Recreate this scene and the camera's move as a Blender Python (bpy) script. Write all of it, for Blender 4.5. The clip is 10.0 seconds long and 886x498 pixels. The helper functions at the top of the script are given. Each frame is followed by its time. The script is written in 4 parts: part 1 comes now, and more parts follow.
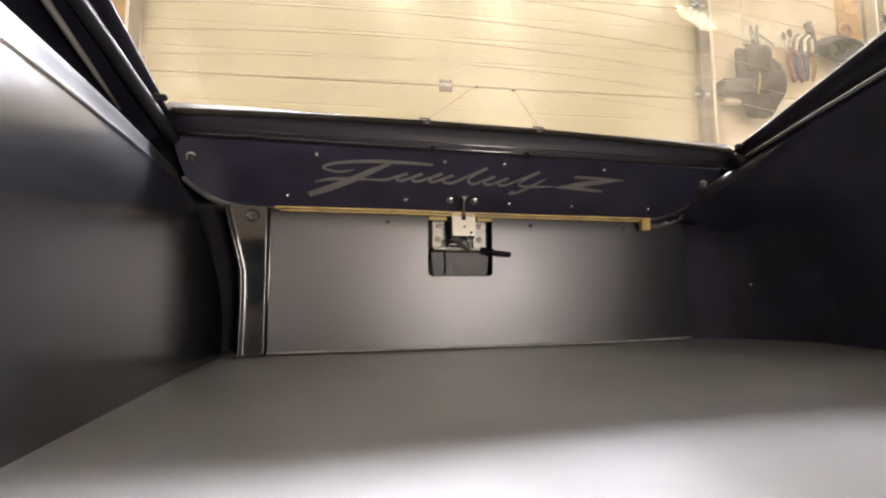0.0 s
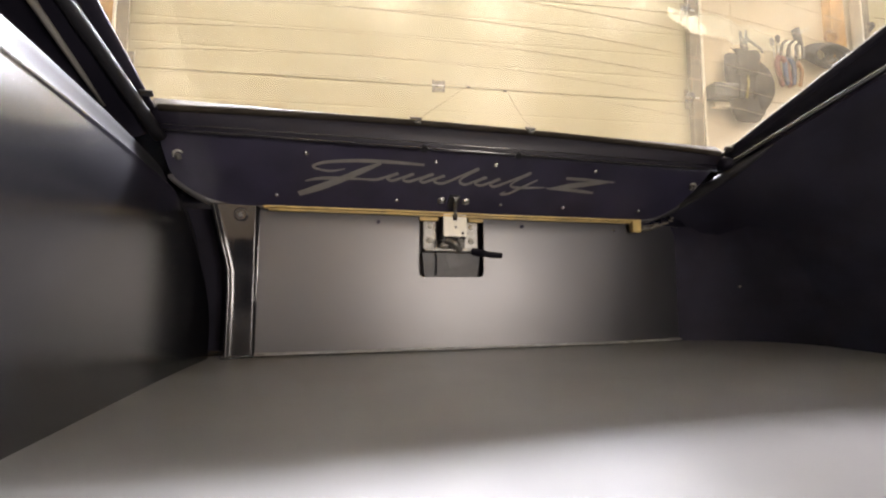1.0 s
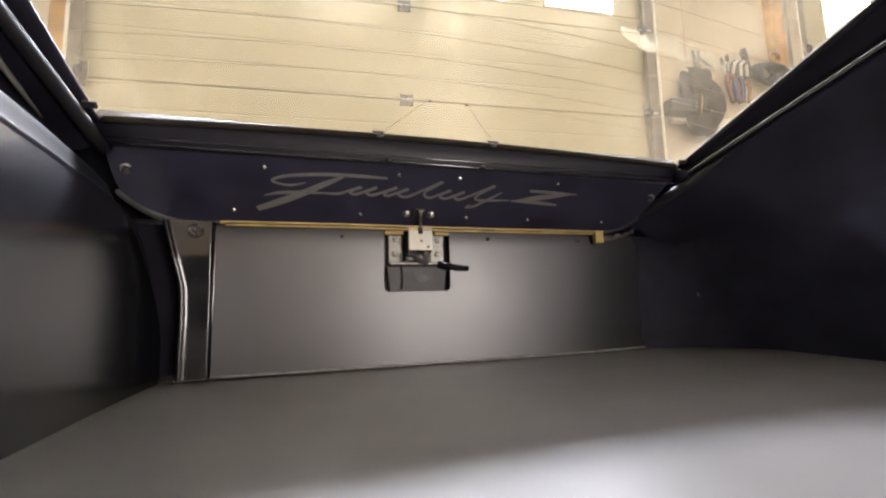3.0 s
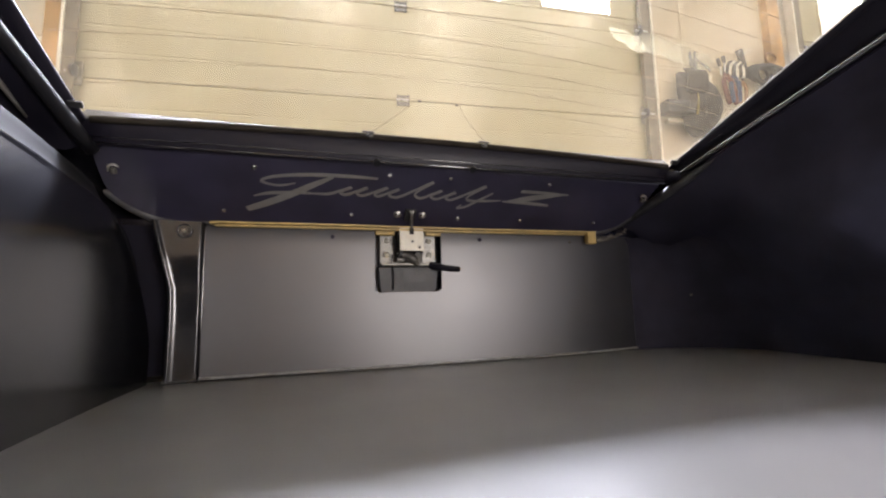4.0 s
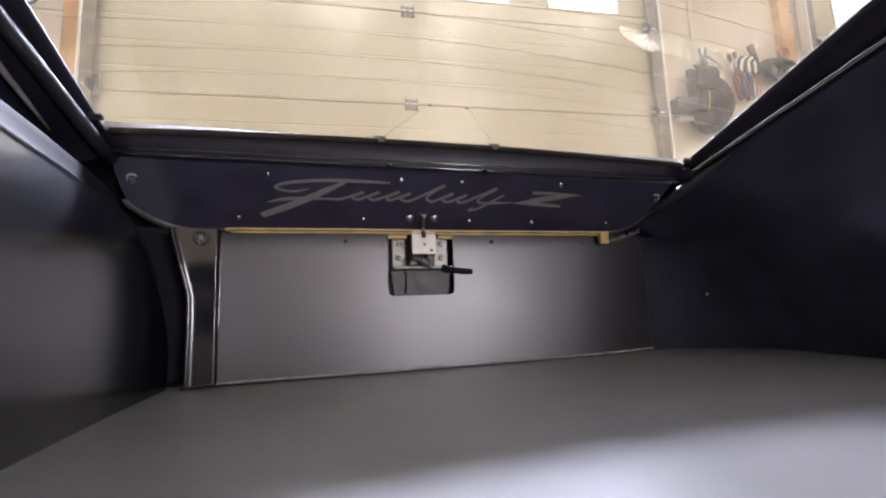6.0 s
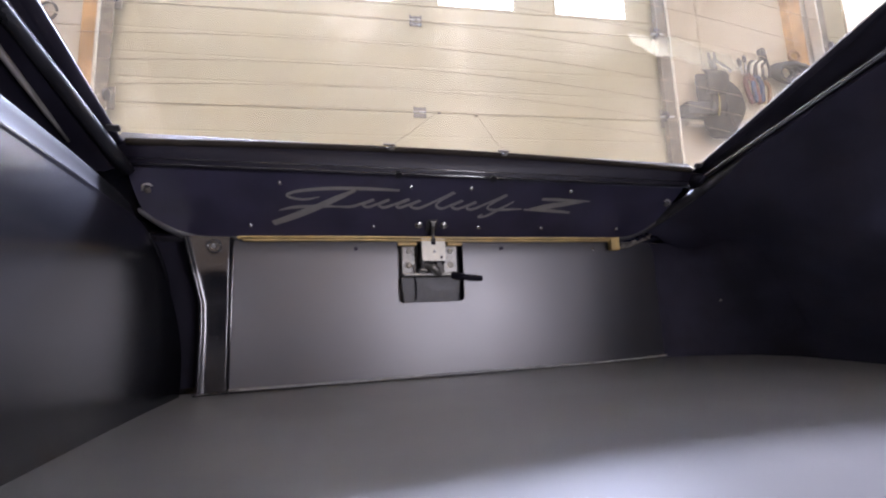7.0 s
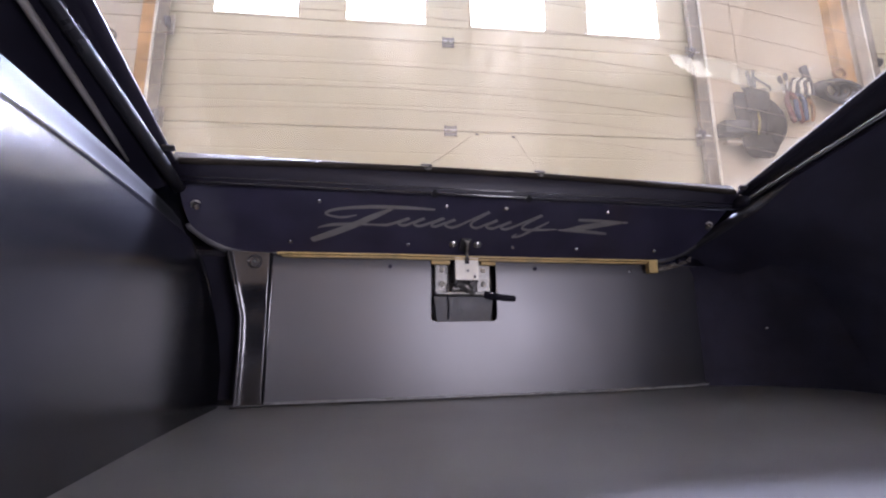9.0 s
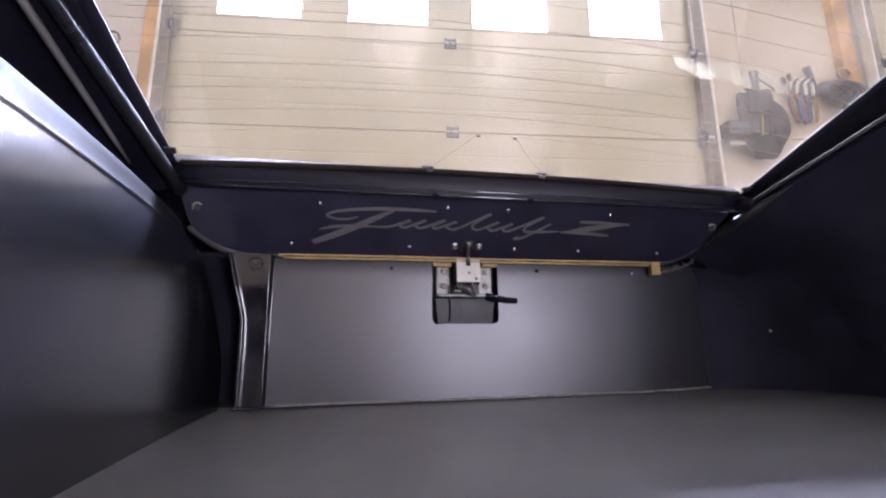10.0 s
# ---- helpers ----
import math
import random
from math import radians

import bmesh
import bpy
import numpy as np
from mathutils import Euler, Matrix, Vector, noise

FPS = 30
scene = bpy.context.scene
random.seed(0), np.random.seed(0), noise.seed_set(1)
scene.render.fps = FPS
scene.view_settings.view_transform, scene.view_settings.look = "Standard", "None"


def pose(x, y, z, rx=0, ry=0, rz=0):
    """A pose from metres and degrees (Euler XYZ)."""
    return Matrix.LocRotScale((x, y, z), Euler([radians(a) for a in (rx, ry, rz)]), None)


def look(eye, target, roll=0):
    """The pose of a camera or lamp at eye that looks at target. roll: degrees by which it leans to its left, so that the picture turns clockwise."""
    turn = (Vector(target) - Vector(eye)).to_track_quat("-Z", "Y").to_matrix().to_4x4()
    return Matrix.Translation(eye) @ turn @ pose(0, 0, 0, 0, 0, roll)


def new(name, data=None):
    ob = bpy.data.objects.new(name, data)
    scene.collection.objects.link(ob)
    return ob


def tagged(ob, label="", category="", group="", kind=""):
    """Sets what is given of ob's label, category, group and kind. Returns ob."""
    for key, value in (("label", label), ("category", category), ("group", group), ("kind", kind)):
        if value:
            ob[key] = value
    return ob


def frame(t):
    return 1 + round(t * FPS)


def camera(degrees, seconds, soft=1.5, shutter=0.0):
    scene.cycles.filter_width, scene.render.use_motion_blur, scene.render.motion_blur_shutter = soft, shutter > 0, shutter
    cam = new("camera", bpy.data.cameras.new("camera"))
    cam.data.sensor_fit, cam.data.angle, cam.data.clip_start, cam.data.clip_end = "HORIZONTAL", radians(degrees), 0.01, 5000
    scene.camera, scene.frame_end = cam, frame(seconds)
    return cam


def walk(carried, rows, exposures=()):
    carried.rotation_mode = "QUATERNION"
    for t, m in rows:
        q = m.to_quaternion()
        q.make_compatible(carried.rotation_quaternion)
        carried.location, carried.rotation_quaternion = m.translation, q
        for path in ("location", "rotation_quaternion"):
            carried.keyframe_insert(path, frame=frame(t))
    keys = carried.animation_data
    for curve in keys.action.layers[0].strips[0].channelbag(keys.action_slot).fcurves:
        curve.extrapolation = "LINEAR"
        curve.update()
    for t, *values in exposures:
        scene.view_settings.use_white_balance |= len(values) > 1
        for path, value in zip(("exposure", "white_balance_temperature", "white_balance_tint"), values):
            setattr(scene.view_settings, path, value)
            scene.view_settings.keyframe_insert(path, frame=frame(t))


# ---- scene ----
cam = camera(93.7, 10.0, 2.2)
EXPO, DAY_W, LAMP_W, SIDE_W = 0.45, 158.0, 63.0, 41.0
PATH = [
    (0, (-0.219, 0.033, 0.015), (0.184, 1.985, 0.183), -0.2),
    (0.5, (-0.218, 0.036, 0.014), (0.2, 1.984, 0.185), -0.0),
    (1, (-0.216, 0.037, 0.015), (0.223, 1.98, 0.187), 0.0),
    (1.5, (-0.216, 0.037, 0.015), (0.221, 1.981, 0.193), -0.1),
    (2, (-0.216, 0.036, 0.014), (0.23, 1.976, 0.209), -0.4),
    (2.5, (-0.215, 0.036, 0.016), (0.259, 1.967, 0.226), -0.8),
    (3, (-0.201, 0.04, 0.018), (0.362, 1.945, 0.247), -1.3),
    (4.5, (-0.186, 0.037, 0.017), (0.381, 1.941, 0.25), -1.3),
    (5, (-0.187, 0.037, 0.016), (0.363, 1.946, 0.25), -1.5),
    (5.5, (-0.189, 0.037, 0.017), (0.345, 1.949, 0.255), -1.8),
    (7, (-0.194, 0.037, 0.018), (0.289, 1.958, 0.298), -2.2),
    (7.5, (-0.196, 0.036, 0.022), (0.255, 1.96, 0.326), -1.9),
    (8, (-0.203, 0.038, 0.024), (0.212, 1.967, 0.355), -1.4),
    (8.5, (-0.208, 0.039, 0.024), (0.177, 1.971, 0.372), -0.9),
    (9, (-0.209, 0.039, 0.024), (0.154, 1.973, 0.382), -0.5),
    (9.5, (-0.209, 0.04, 0.024), (0.147, 1.975, 0.387), -0.3),
    (10, (-0.207, 0.04, 0.026), (0.145, 1.975, 0.389), -0.4),
]
walk(cam, [(t, look(eye, target, roll)) for t, eye, target, roll in PATH],
     exposures=[(0.0, EXPO + 0.08, 8600, 39), (2.0, EXPO - 0.02, 8620, 38), (3.0, EXPO - 0.11, 8250, 38), (5.0, EXPO - 0.15, 7700, 41), (7.0, EXPO - 0.2, 6850, 47), (8.5, EXPO - 0.25, 6700, 51), (10.0, EXPO - 0.26, 6600, 52)])

# ---- light: daylight through the garage door windows, warm garage lamps ----
world = bpy.data.worlds.new("sky")
scene.world = world
world.use_nodes = True
wn = world.node_tree.nodes
sky = wn.new("ShaderNodeTexSky")
sky.sky_type = "NISHITA"
sky.sun_disc = False
sky.sun_elevation, sky.sun_rotation = radians(40), radians(200)
world.node_tree.links.new(sky.outputs[0], wn["Background"].inputs[0])
wn["Background"].inputs[1].default_value = 0.1

DOOR = pose(0, 2.16, 0, 0, 0, -5)          # garage wall frame: u along the wall, v outwards, z up
GROUND, CEILING = -0.78, 2.95
WINDOW_W, WINDOW_PITCH, WINDOW_U0, WINDOW_Z0, WINDOW_Z1 = 0.445, 0.7145, -1.067, 1.735, 2.10


def area(name, m, w, h, watts, color):
    d = bpy.data.lights.new(name, "AREA")
    d.shape, d.size, d.size_y, d.energy, d.color = "RECTANGLE", w, h, watts, color
    ob = new(name, d)
    ob.matrix_world = m
    return ob


for i in range(4):
    u = WINDOW_U0 + i * WINDOW_PITCH + WINDOW_W / 2
    area("window_daylight", DOOR @ pose(u, 0.06, (WINDOW_Z0 + WINDOW_Z1) / 2, -90, 0, 0), WINDOW_W, WINDOW_Z1 - WINDOW_Z0, DAY_W, (0.56, 0.80, 1.0))
for i in range(2):
    u = 3.18 + i * WINDOW_PITCH + WINDOW_W / 2
    area("window_daylight", DOOR @ pose(u, 0.06, 2.10, -90, 0, 0), WINDOW_W, 0.36, DAY_W, (0.56, 0.80, 1.0))
area("open_door_daylight", look((0.765, -1.85, 0.10), (-0.4, -1.72, 0.10)), 0.75, 0.66, SIDE_W, (0.76, 0.96, 0.99))
LAMPS = [(-0.9, -3.3), (1.3, -3.3)]
for lx, ly in LAMPS:
    area("tube_light", pose(lx, ly, CEILING - 0.125, 0, 0, 0), 1.1, 0.16, LAMP_W, (1.0, 0.67, 0.18))


# ---- materials ----
def mat(name, color, rough=0.5, metal=0.0, var=0.15, scale=8.0, bump=0.0, bscale=120.0, rvar=0.08, spec=0.5, dirt=None, ior=1.5):
    m = bpy.data.materials.new(name)
    m.use_nodes = True
    nt = m.node_tree
    n, l = nt.nodes, nt.links
    p = n["Principled BSDF"]
    tc = n.new("ShaderNodeTexCoord")
    big = n.new("ShaderNodeTexNoise")
    big.inputs["Scale"].default_value, big.inputs["Detail"].default_value = scale, 6
    l.new(tc.outputs["Object"], big.inputs["Vector"])
    fine = n.new("ShaderNodeTexNoise")
    fine.inputs["Scale"].default_value, fine.inputs["Detail"].default_value = bscale, 4
    l.new(tc.outputs["Object"], fine.inputs["Vector"])
    ramp = n.new("ShaderNodeMapRange")
    ramp.interpolation_type = "SMOOTHSTEP"
    ramp.inputs[1].default_value, ramp.inputs[2].default_value = 0.3, 0.7
    ramp.inputs[3].default_value, ramp.inputs[4].default_value = 1 - var, 1 + var
    l.new(big.outputs["Fac"], ramp.inputs[0])
    mul = n.new("ShaderNodeMix")
    mul.data_type, mul.blend_type = "RGBA", "MULTIPLY"
    mul.inputs["Factor"].default_value = 1.0
    mul.inputs[6].default_value = (*color, 1)
    l.new(ramp.outputs[0], mul.inputs[7])
    out = mul.outputs[2]
    if dirt:
        spots = n.new("ShaderNodeTexNoise")
        spots.inputs["Scale"].default_value, spots.inputs["Detail"].default_value = dirt[1], 8
        l.new(tc.outputs["Object"], spots.inputs["Vector"])
        cut = n.new("ShaderNodeMapRange")
        cut.inputs[1].default_value, cut.inputs[2].default_value = dirt[2], dirt[2] + dirt[3]
        l.new(spots.outputs["Fac"], cut.inputs[0])
        mx = n.new("ShaderNodeMix")
        mx.data_type = "RGBA"
        l.new(cut.outputs[0], mx.inputs["Factor"])
        l.new(out, mx.inputs[6])
        mx.inputs[7].default_value = (*dirt[0], 1)
        out = mx.outputs[2]
    l.new(out, p.inputs["Base Color"])
    rr = n.new("ShaderNodeMapRange")
    rr.interpolation_type = "SMOOTHSTEP"
    rr.inputs[1].default_value, rr.inputs[2].default_value = 0.3, 0.7
    rr.inputs[3].default_value, rr.inputs[4].default_value = max(0.02, rough - rvar), rough + rvar
    l.new(big.outputs["Fac"], rr.inputs[0])
    l.new(rr.outputs[0], p.inputs["Roughness"])
    p.inputs["Metallic"].default_value = metal
    p.inputs["Specular IOR Level"].default_value = spec
    p.inputs["IOR"].default_value = ior
    if bump:
        b = n.new("ShaderNodeBump")
        b.inputs["Strength"].default_value, b.inputs["Distance"].default_value = bump, 0.001
        l.new(fine.outputs["Fac"], b.inputs["Height"])
        l.new(b.outputs[0], p.inputs["Normal"])
    return m


SATIN = mat("satin_black_board", (0.006, 0.006, 0.008), 0.215, var=0.14, scale=5, rvar=0.012, ior=2.3)
LEDGE = mat("brushed_black_ledge", (0.011, 0.011, 0.012), 0.42, var=0.14, scale=9, rvar=0.03, ior=1.2, spec=0.22)
LIPGLINT = mat("pale_lip_glint", (0.27, 0.265, 0.255), 0.35, var=0.3, scale=60, ior=1.6)
TAIL = mat("satin_black_tail_board", (0.021, 0.021, 0.026), 0.40, var=0.10, scale=6, rvar=0.02, ior=2.3)
FLOORM = mat("satin_grey_black_floor", (0.138, 0.128, 0.119), 0.305, var=0.07, scale=4, bump=0.03, bscale=500, rvar=0.02, ior=1.75, dirt=((0.166, 0.155, 0.144), 9, 0.42, 0.45))


def scuffed(m, stretch, low, high):
    """Long faint rub marks in a surface's gloss and tone."""
    n, l = m.node_tree.nodes, m.node_tree.links
    p = n["Principled BSDF"]
    tc, mp, nz, cut = n.new("ShaderNodeTexCoord"), n.new("ShaderNodeMapping"), n.new("ShaderNodeTexNoise"), n.new("ShaderNodeMapRange")
    mp.inputs["Scale"].default_value, mp.inputs["Rotation"].default_value = stretch, (0, 0, 0.35)
    nz.inputs["Scale"].default_value, nz.inputs["Detail"].default_value, nz.inputs["Distortion"].default_value = 1.0, 4, 0.2
    l.new(tc.outputs["Object"], mp.inputs[0])
    l.new(mp.outputs[0], nz.inputs["Vector"])
    cut.inputs[1].default_value, cut.inputs[2].default_value, cut.inputs[3].default_value, cut.inputs[4].default_value = 0.35, 0.68, low, high
    l.new(nz.outputs["Fac"], cut.inputs[0])
    for socket in ("Base Color",):
        src = p.inputs[socket].links[0].from_socket
        mx = n.new("ShaderNodeMix")
        mx.data_type, mx.blend_type = "RGBA", "MULTIPLY"
        mx.inputs["Factor"].default_value = 1.0
        l.new(src, mx.inputs[6])
        l.new(cut.outputs[0], mx.inputs[7])
        l.new(mx.outputs[2], p.inputs[socket])


scuffed(FLOORM, (3, 9, 3), 0.93, 1.06)
scuffed(TAIL, (6, 6, 12), 0.97, 1.03)
PAINT = mat("gloss_black_paint", (0.009, 0.009, 0.011), 0.15, var=0.2, scale=10, rvar=0.03, ior=1.5)
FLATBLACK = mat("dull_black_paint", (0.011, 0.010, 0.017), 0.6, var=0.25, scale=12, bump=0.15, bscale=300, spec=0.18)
RUBBER = mat("black_rubber", (0.020, 0.020, 0.023), 0.30, var=0.15, scale=20, bump=0.02, bscale=400, rvar=0.03, ior=1.5)
VELVET = mat("matt_black_underseal", (0.034, 0.032, 0.050), 0.7, var=0.25, scale=12, bump=0.1, bscale=300, spec=0.2)
SEALDARK = mat("dull_dark_rubber", (0.030, 0.029, 0.031), 0.5, var=0.35, scale=40, bump=0.15, bscale=150)
SEALM = mat("greyed_black_rubber", (0.075, 0.073, 0.074), 0.40, var=0.2, scale=25, bump=0.06, bscale=300, ior=1.7)
RAILM = mat("soft_black_rubber", (0.018, 0.016, 0.025), 0.44, var=0.06, scale=20, rvar=0.02, ior=1.4)
BEADM = mat("glossy_black_bead", (0.012, 0.011, 0.015), 0.11, var=0.06, scale=20, rvar=0.02, ior=2.0)
TRIM = mat("textured_black_trim", (0.040, 0.036, 0.066), 0.42, var=0.2, scale=15, bump=0.08, bscale=700, ior=1.6)
GOLD = mat("yellow_adhesive_tape", (0.66, 0.45, 0.17), 0.5, var=0.22, scale=40, bump=0.2, bscale=150)
STEEL = mat("zinc_steel", (0.62, 0.60, 0.56), 0.32, metal=0.9, var=0.15, scale=60, bump=0.08, bscale=200)
PALE = mat("pale_plated_steel", (0.72, 0.68, 0.58), 0.45, metal=0.35, var=0.12, scale=50, bump=0.1, bscale=150, dirt=((0.35, 0.3, 0.24), 70, 0.66, 0.12))
DARKMETAL = mat("dark_worn_metal", (0.10, 0.10, 0.10), 0.38, metal=0.6, var=0.3, scale=60, bump=0.15, bscale=200)
CASE = mat("dark_grey_case_paint", (0.11, 0.11, 0.108), 0.5, var=0.15, scale=40, bump=0.08, bscale=200, ior=1.5)
WORN = mat("dull_worn_steel", (0.20, 0.19, 0.17), 0.4, metal=0.6, var=0.3, scale=60, bump=0.1, bscale=200)
WING = mat("worn_zinc_plate", (0.41, 0.395, 0.355), 0.42, metal=0.3, var=0.3, scale=45, bump=0.15, bscale=160, dirt=((0.13, 0.12, 0.10), 60, 0.58, 0.12))
EDGE = mat("gloss_black_rolled_edge", (0.012, 0.012, 0.014), 0.09, var=0.15, scale=12, rvar=0.015, ior=2.6)
CHROME = mat("bright_screw_steel", (0.8, 0.8, 0.78), 0.22, metal=1.0, var=0.08, scale=80)
SILVER = mat("silver_grey_vinyl", (0.36, 0.342, 0.312), 0.42, metal=0.4, var=0.08, scale=60)
DUSTYSEAL = mat("dusty_brown_sealant", (0.048, 0.040, 0.032), 0.9, var=0.2, scale=30, bump=0.1, bscale=200, spec=0.05)
PUTTY = mat("smeared_grey_sealant", (0.13, 0.115, 0.10), 0.55, var=0.35, scale=90, bump=0.15, bscale=300)
PALEDGE = mat("pale_glare_line", (0.52, 0.50, 0.46), 0.6, var=0.2, scale=60)
COPPER = mat("thin_copper_brown_line", (0.38, 0.31, 0.23), 0.5, var=0.1, scale=50)
CREAM = mat("cream_door_paint", (0.538, 0.482, 0.330), 0.75, spec=0.2, var=0.05, scale=2.5, bump=0.03, bscale=120, dirt=((0.52, 0.47, 0.37), 7, 0.70, 0.12))
WALLM = mat("beige_wall_paint", (0.64, 0.57, 0.455), 0.6, var=0.06, scale=3, bump=0.15, bscale=120)
WOOD = mat("orange_pine", (0.56, 0.30, 0.11), 0.5, var=0.25, scale=9, bump=0.15, bscale=90)
GALV = mat("galvanised_track", (0.24, 0.20, 0.15), 0.45, metal=0.4, var=0.2, scale=20)
TRACKGREY = mat("dull_grey_bracket_steel", (0.30, 0.27, 0.22), 0.5, metal=0.3, var=0.25, scale=25)
TRACKEDGE = mat("pale_track_edge", (0.82, 0.77, 0.65), 0.4, metal=0.2, var=0.1, scale=20)
CONCRETE = mat("grey_concrete", (0.32, 0.31, 0.29), 0.7, var=0.2, scale=2, bump=0.3, bscale=60)
PLASTER = mat("white_ceiling_paint", (0.72, 0.70, 0.65), 0.8, var=0.05, scale=3, bump=0.2, bscale=60)
CANVAS = mat("brown_black_canvas", (0.036, 0.027, 0.020), 0.8, var=0.45, scale=22, bump=0.15, bscale=90)
REDGRIP = mat("red_plastic_grip", (0.21, 0.08, 0.065), 0.4, var=0.12, scale=40)
BLUEGRIP = mat("blue_plastic_grip", (0.085, 0.115, 0.19), 0.4, var=0.12, scale=40)
YELLOWGRIP = mat("yellow_webbing", (0.36, 0.27, 0.08), 0.5, var=0.2, scale=40)
GREYTOOL = mat("dark_grey_tool_paint", (0.09, 0.085, 0.08), 0.45, metal=0.3, var=0.25, scale=30)
ORANGECORD = mat("orange_cord", (0.36, 0.19, 0.09), 0.5, var=0.15, scale=40)


def glass(name, dirt, size=5, corners=()):
    m = bpy.data.materials.new(name)
    m.use_nodes = True
    n, l = m.node_tree.nodes, m.node_tree.links
    n.remove(n["Principled BSDF"])
    clear, gloss, mx = n.new("ShaderNodeBsdfTransparent"), n.new("ShaderNodeBsdfGlossy"), n.new("ShaderNodeMixShader")
    clear.inputs[0].default_value = (0.93, 0.95, 0.93, 1)
    gloss.inputs["Roughness"].default_value = 0.03
    mx.inputs[0].default_value = 0.07
    l.new(clear.outputs[0], mx.inputs[1])
    l.new(gloss.outputs[0], mx.inputs[2])
    film, nz, cut, mx2, tc = n.new("ShaderNodeBsdfTranslucent"), n.new("ShaderNodeTexNoise"), n.new("ShaderNodeMapRange"), n.new("ShaderNodeMixShader"), n.new("ShaderNodeTexCoord")
    film.inputs[0].default_value = (0.82, 0.67, 0.47, 1)
    nz.inputs["Scale"].default_value, nz.inputs["Detail"].default_value = size, 6
    l.new(tc.outputs["Object"], nz.inputs["Vector"])
    cut.inputs[1].default_value, cut.inputs[2].default_value, cut.inputs[3].default_value, cut.inputs[4].default_value = 0.45, 0.8, dirt * 0.45, dirt * 1.6
    l.new(nz.outputs["Fac"], cut.inputs[0])
    amount = cut.outputs[0]
    for at, reach, most in corners:
        far, near, add = n.new("ShaderNodeVectorMath"), n.new("ShaderNodeMapRange"), n.new("ShaderNodeMath")
        far.operation, far.inputs[1].default_value, near.interpolation_type, add.operation = "DISTANCE", at, "SMOOTHSTEP", "ADD"
        l.new(tc.outputs["Object"], far.inputs[0])
        l.new(far.outputs["Value"], near.inputs[0])
        near.inputs[1].default_value, near.inputs[2].default_value, near.inputs[3].default_value, near.inputs[4].default_value = 0.02, reach, most, 0.0
        patchy, thin, blot = n.new("ShaderNodeTexNoise"), n.new("ShaderNodeMapRange"), n.new("ShaderNodeMath")
        patchy.inputs["Scale"].default_value, patchy.inputs["Detail"].default_value, patchy.inputs["Roughness"].default_value = 42, 6, 0.62
        l.new(tc.outputs["Object"], patchy.inputs["Vector"])
        thin.inputs[1].default_value, thin.inputs[2].default_value, thin.inputs[3].default_value, thin.inputs[4].default_value = 0.40, 0.66, 0.35, 1.5
        l.new(patchy.outputs["Fac"], thin.inputs[0])
        blot.operation = "MULTIPLY"
        l.new(near.outputs[0], blot.inputs[0])
        l.new(thin.outputs[0], blot.inputs[1])
        l.new(blot.outputs[0], add.inputs[0])
        l.new(amount, add.inputs[1])
        amount = add.outputs[0]
    l.new(amount, mx2.inputs[0])
    l.new(mx.outputs[0], mx2.inputs[1])
    l.new(film.outputs[0], mx2.inputs[2])
    l.new(mx2.outputs[0], n["Material Output"].inputs[0])
    return m


# first two spots: corner dust; other five paint the windows' pale glow
GLASS = glass("dusty_hazed_glass", 0.03, 5, (((0.47, 0.63, 0.29), 0.20, 0.010), ((-0.47, 0.64, 0.28), 0.13, 0.020), ((-0.343, 0.505, 0.383), 0.10, 0.018), ((-0.185, 0.515, 0.381), 0.075, 0.034), ((-0.02, 0.511, 0.387), 0.09, 0.030), ((0.144, 0.490, 0.400), 0.08, 0.034), ((-0.05, 0.46, 0.43), 0.30, 0.007)))
SMEAR = glass("dusty_smear", 0.15, 110)
FILM = glass("thin_greasy_film", 0.035, 30)
PANE = glass("window_glass", 0.008)


def pegboard_material():
    m = mat("tan_pegboard", (0.66, 0.555, 0.40), 0.6, var=0.06, scale=4, bump=0.1, bscale=150)
    n, l = m.node_tree.nodes, m.node_tree.links
    p = n["Principled BSDF"]
    src = p.inputs["Base Color"].links[0].from_socket
    tc, sep = n.new("ShaderNodeTexCoord"), n.new("ShaderNodeSeparateXYZ")
    l.new(tc.outputs["Object"], sep.inputs[0])
    sq = []
    for ax in ("X", "Z"):
        a, b, c, d = (n.new("ShaderNodeMath") for _ in range(4))
        a.operation, b.operation, c.operation, d.operation = "MULTIPLY", "FRACT", "SUBTRACT", "POWER"
        a.inputs[1].default_value, c.inputs[1].default_value, d.inputs[1].default_value = 1 / 0.0254, 0.5, 2
        l.new(sep.outputs[ax], a.inputs[0])
        l.new(a.outputs[0], b.inputs[0])
        l.new(b.outputs[0], c.inputs[0])
        ab = n.new("ShaderNodeMath")
        ab.operation = "ABSOLUTE"
        l.new(c.outputs[0], ab.inputs[0])
        l.new(ab.outputs[0], d.inputs[0])
        sq.append(d)
    s, lt, mx = n.new("ShaderNodeMath"), n.new("ShaderNodeMath"), n.new("ShaderNodeMix")
    s.operation, lt.operation, lt.inputs[1].default_value = "ADD", "LESS_THAN", 0.033
    l.new(sq[0].outputs[0], s.inputs[0])
    l.new(sq[1].outputs[0], s.inputs[1])
    l.new(s.outputs[0], lt.inputs[0])
    mx.data_type = "RGBA"
    l.new(lt.outputs[0], mx.inputs["Factor"])
    l.new(src, mx.inputs[6])
    mx.inputs[7].default_value = (0.38, 0.31, 0.22, 1)
    l.new(mx.outputs[2], p.inputs["Base Color"])
    return m


PEG = pegboard_material()


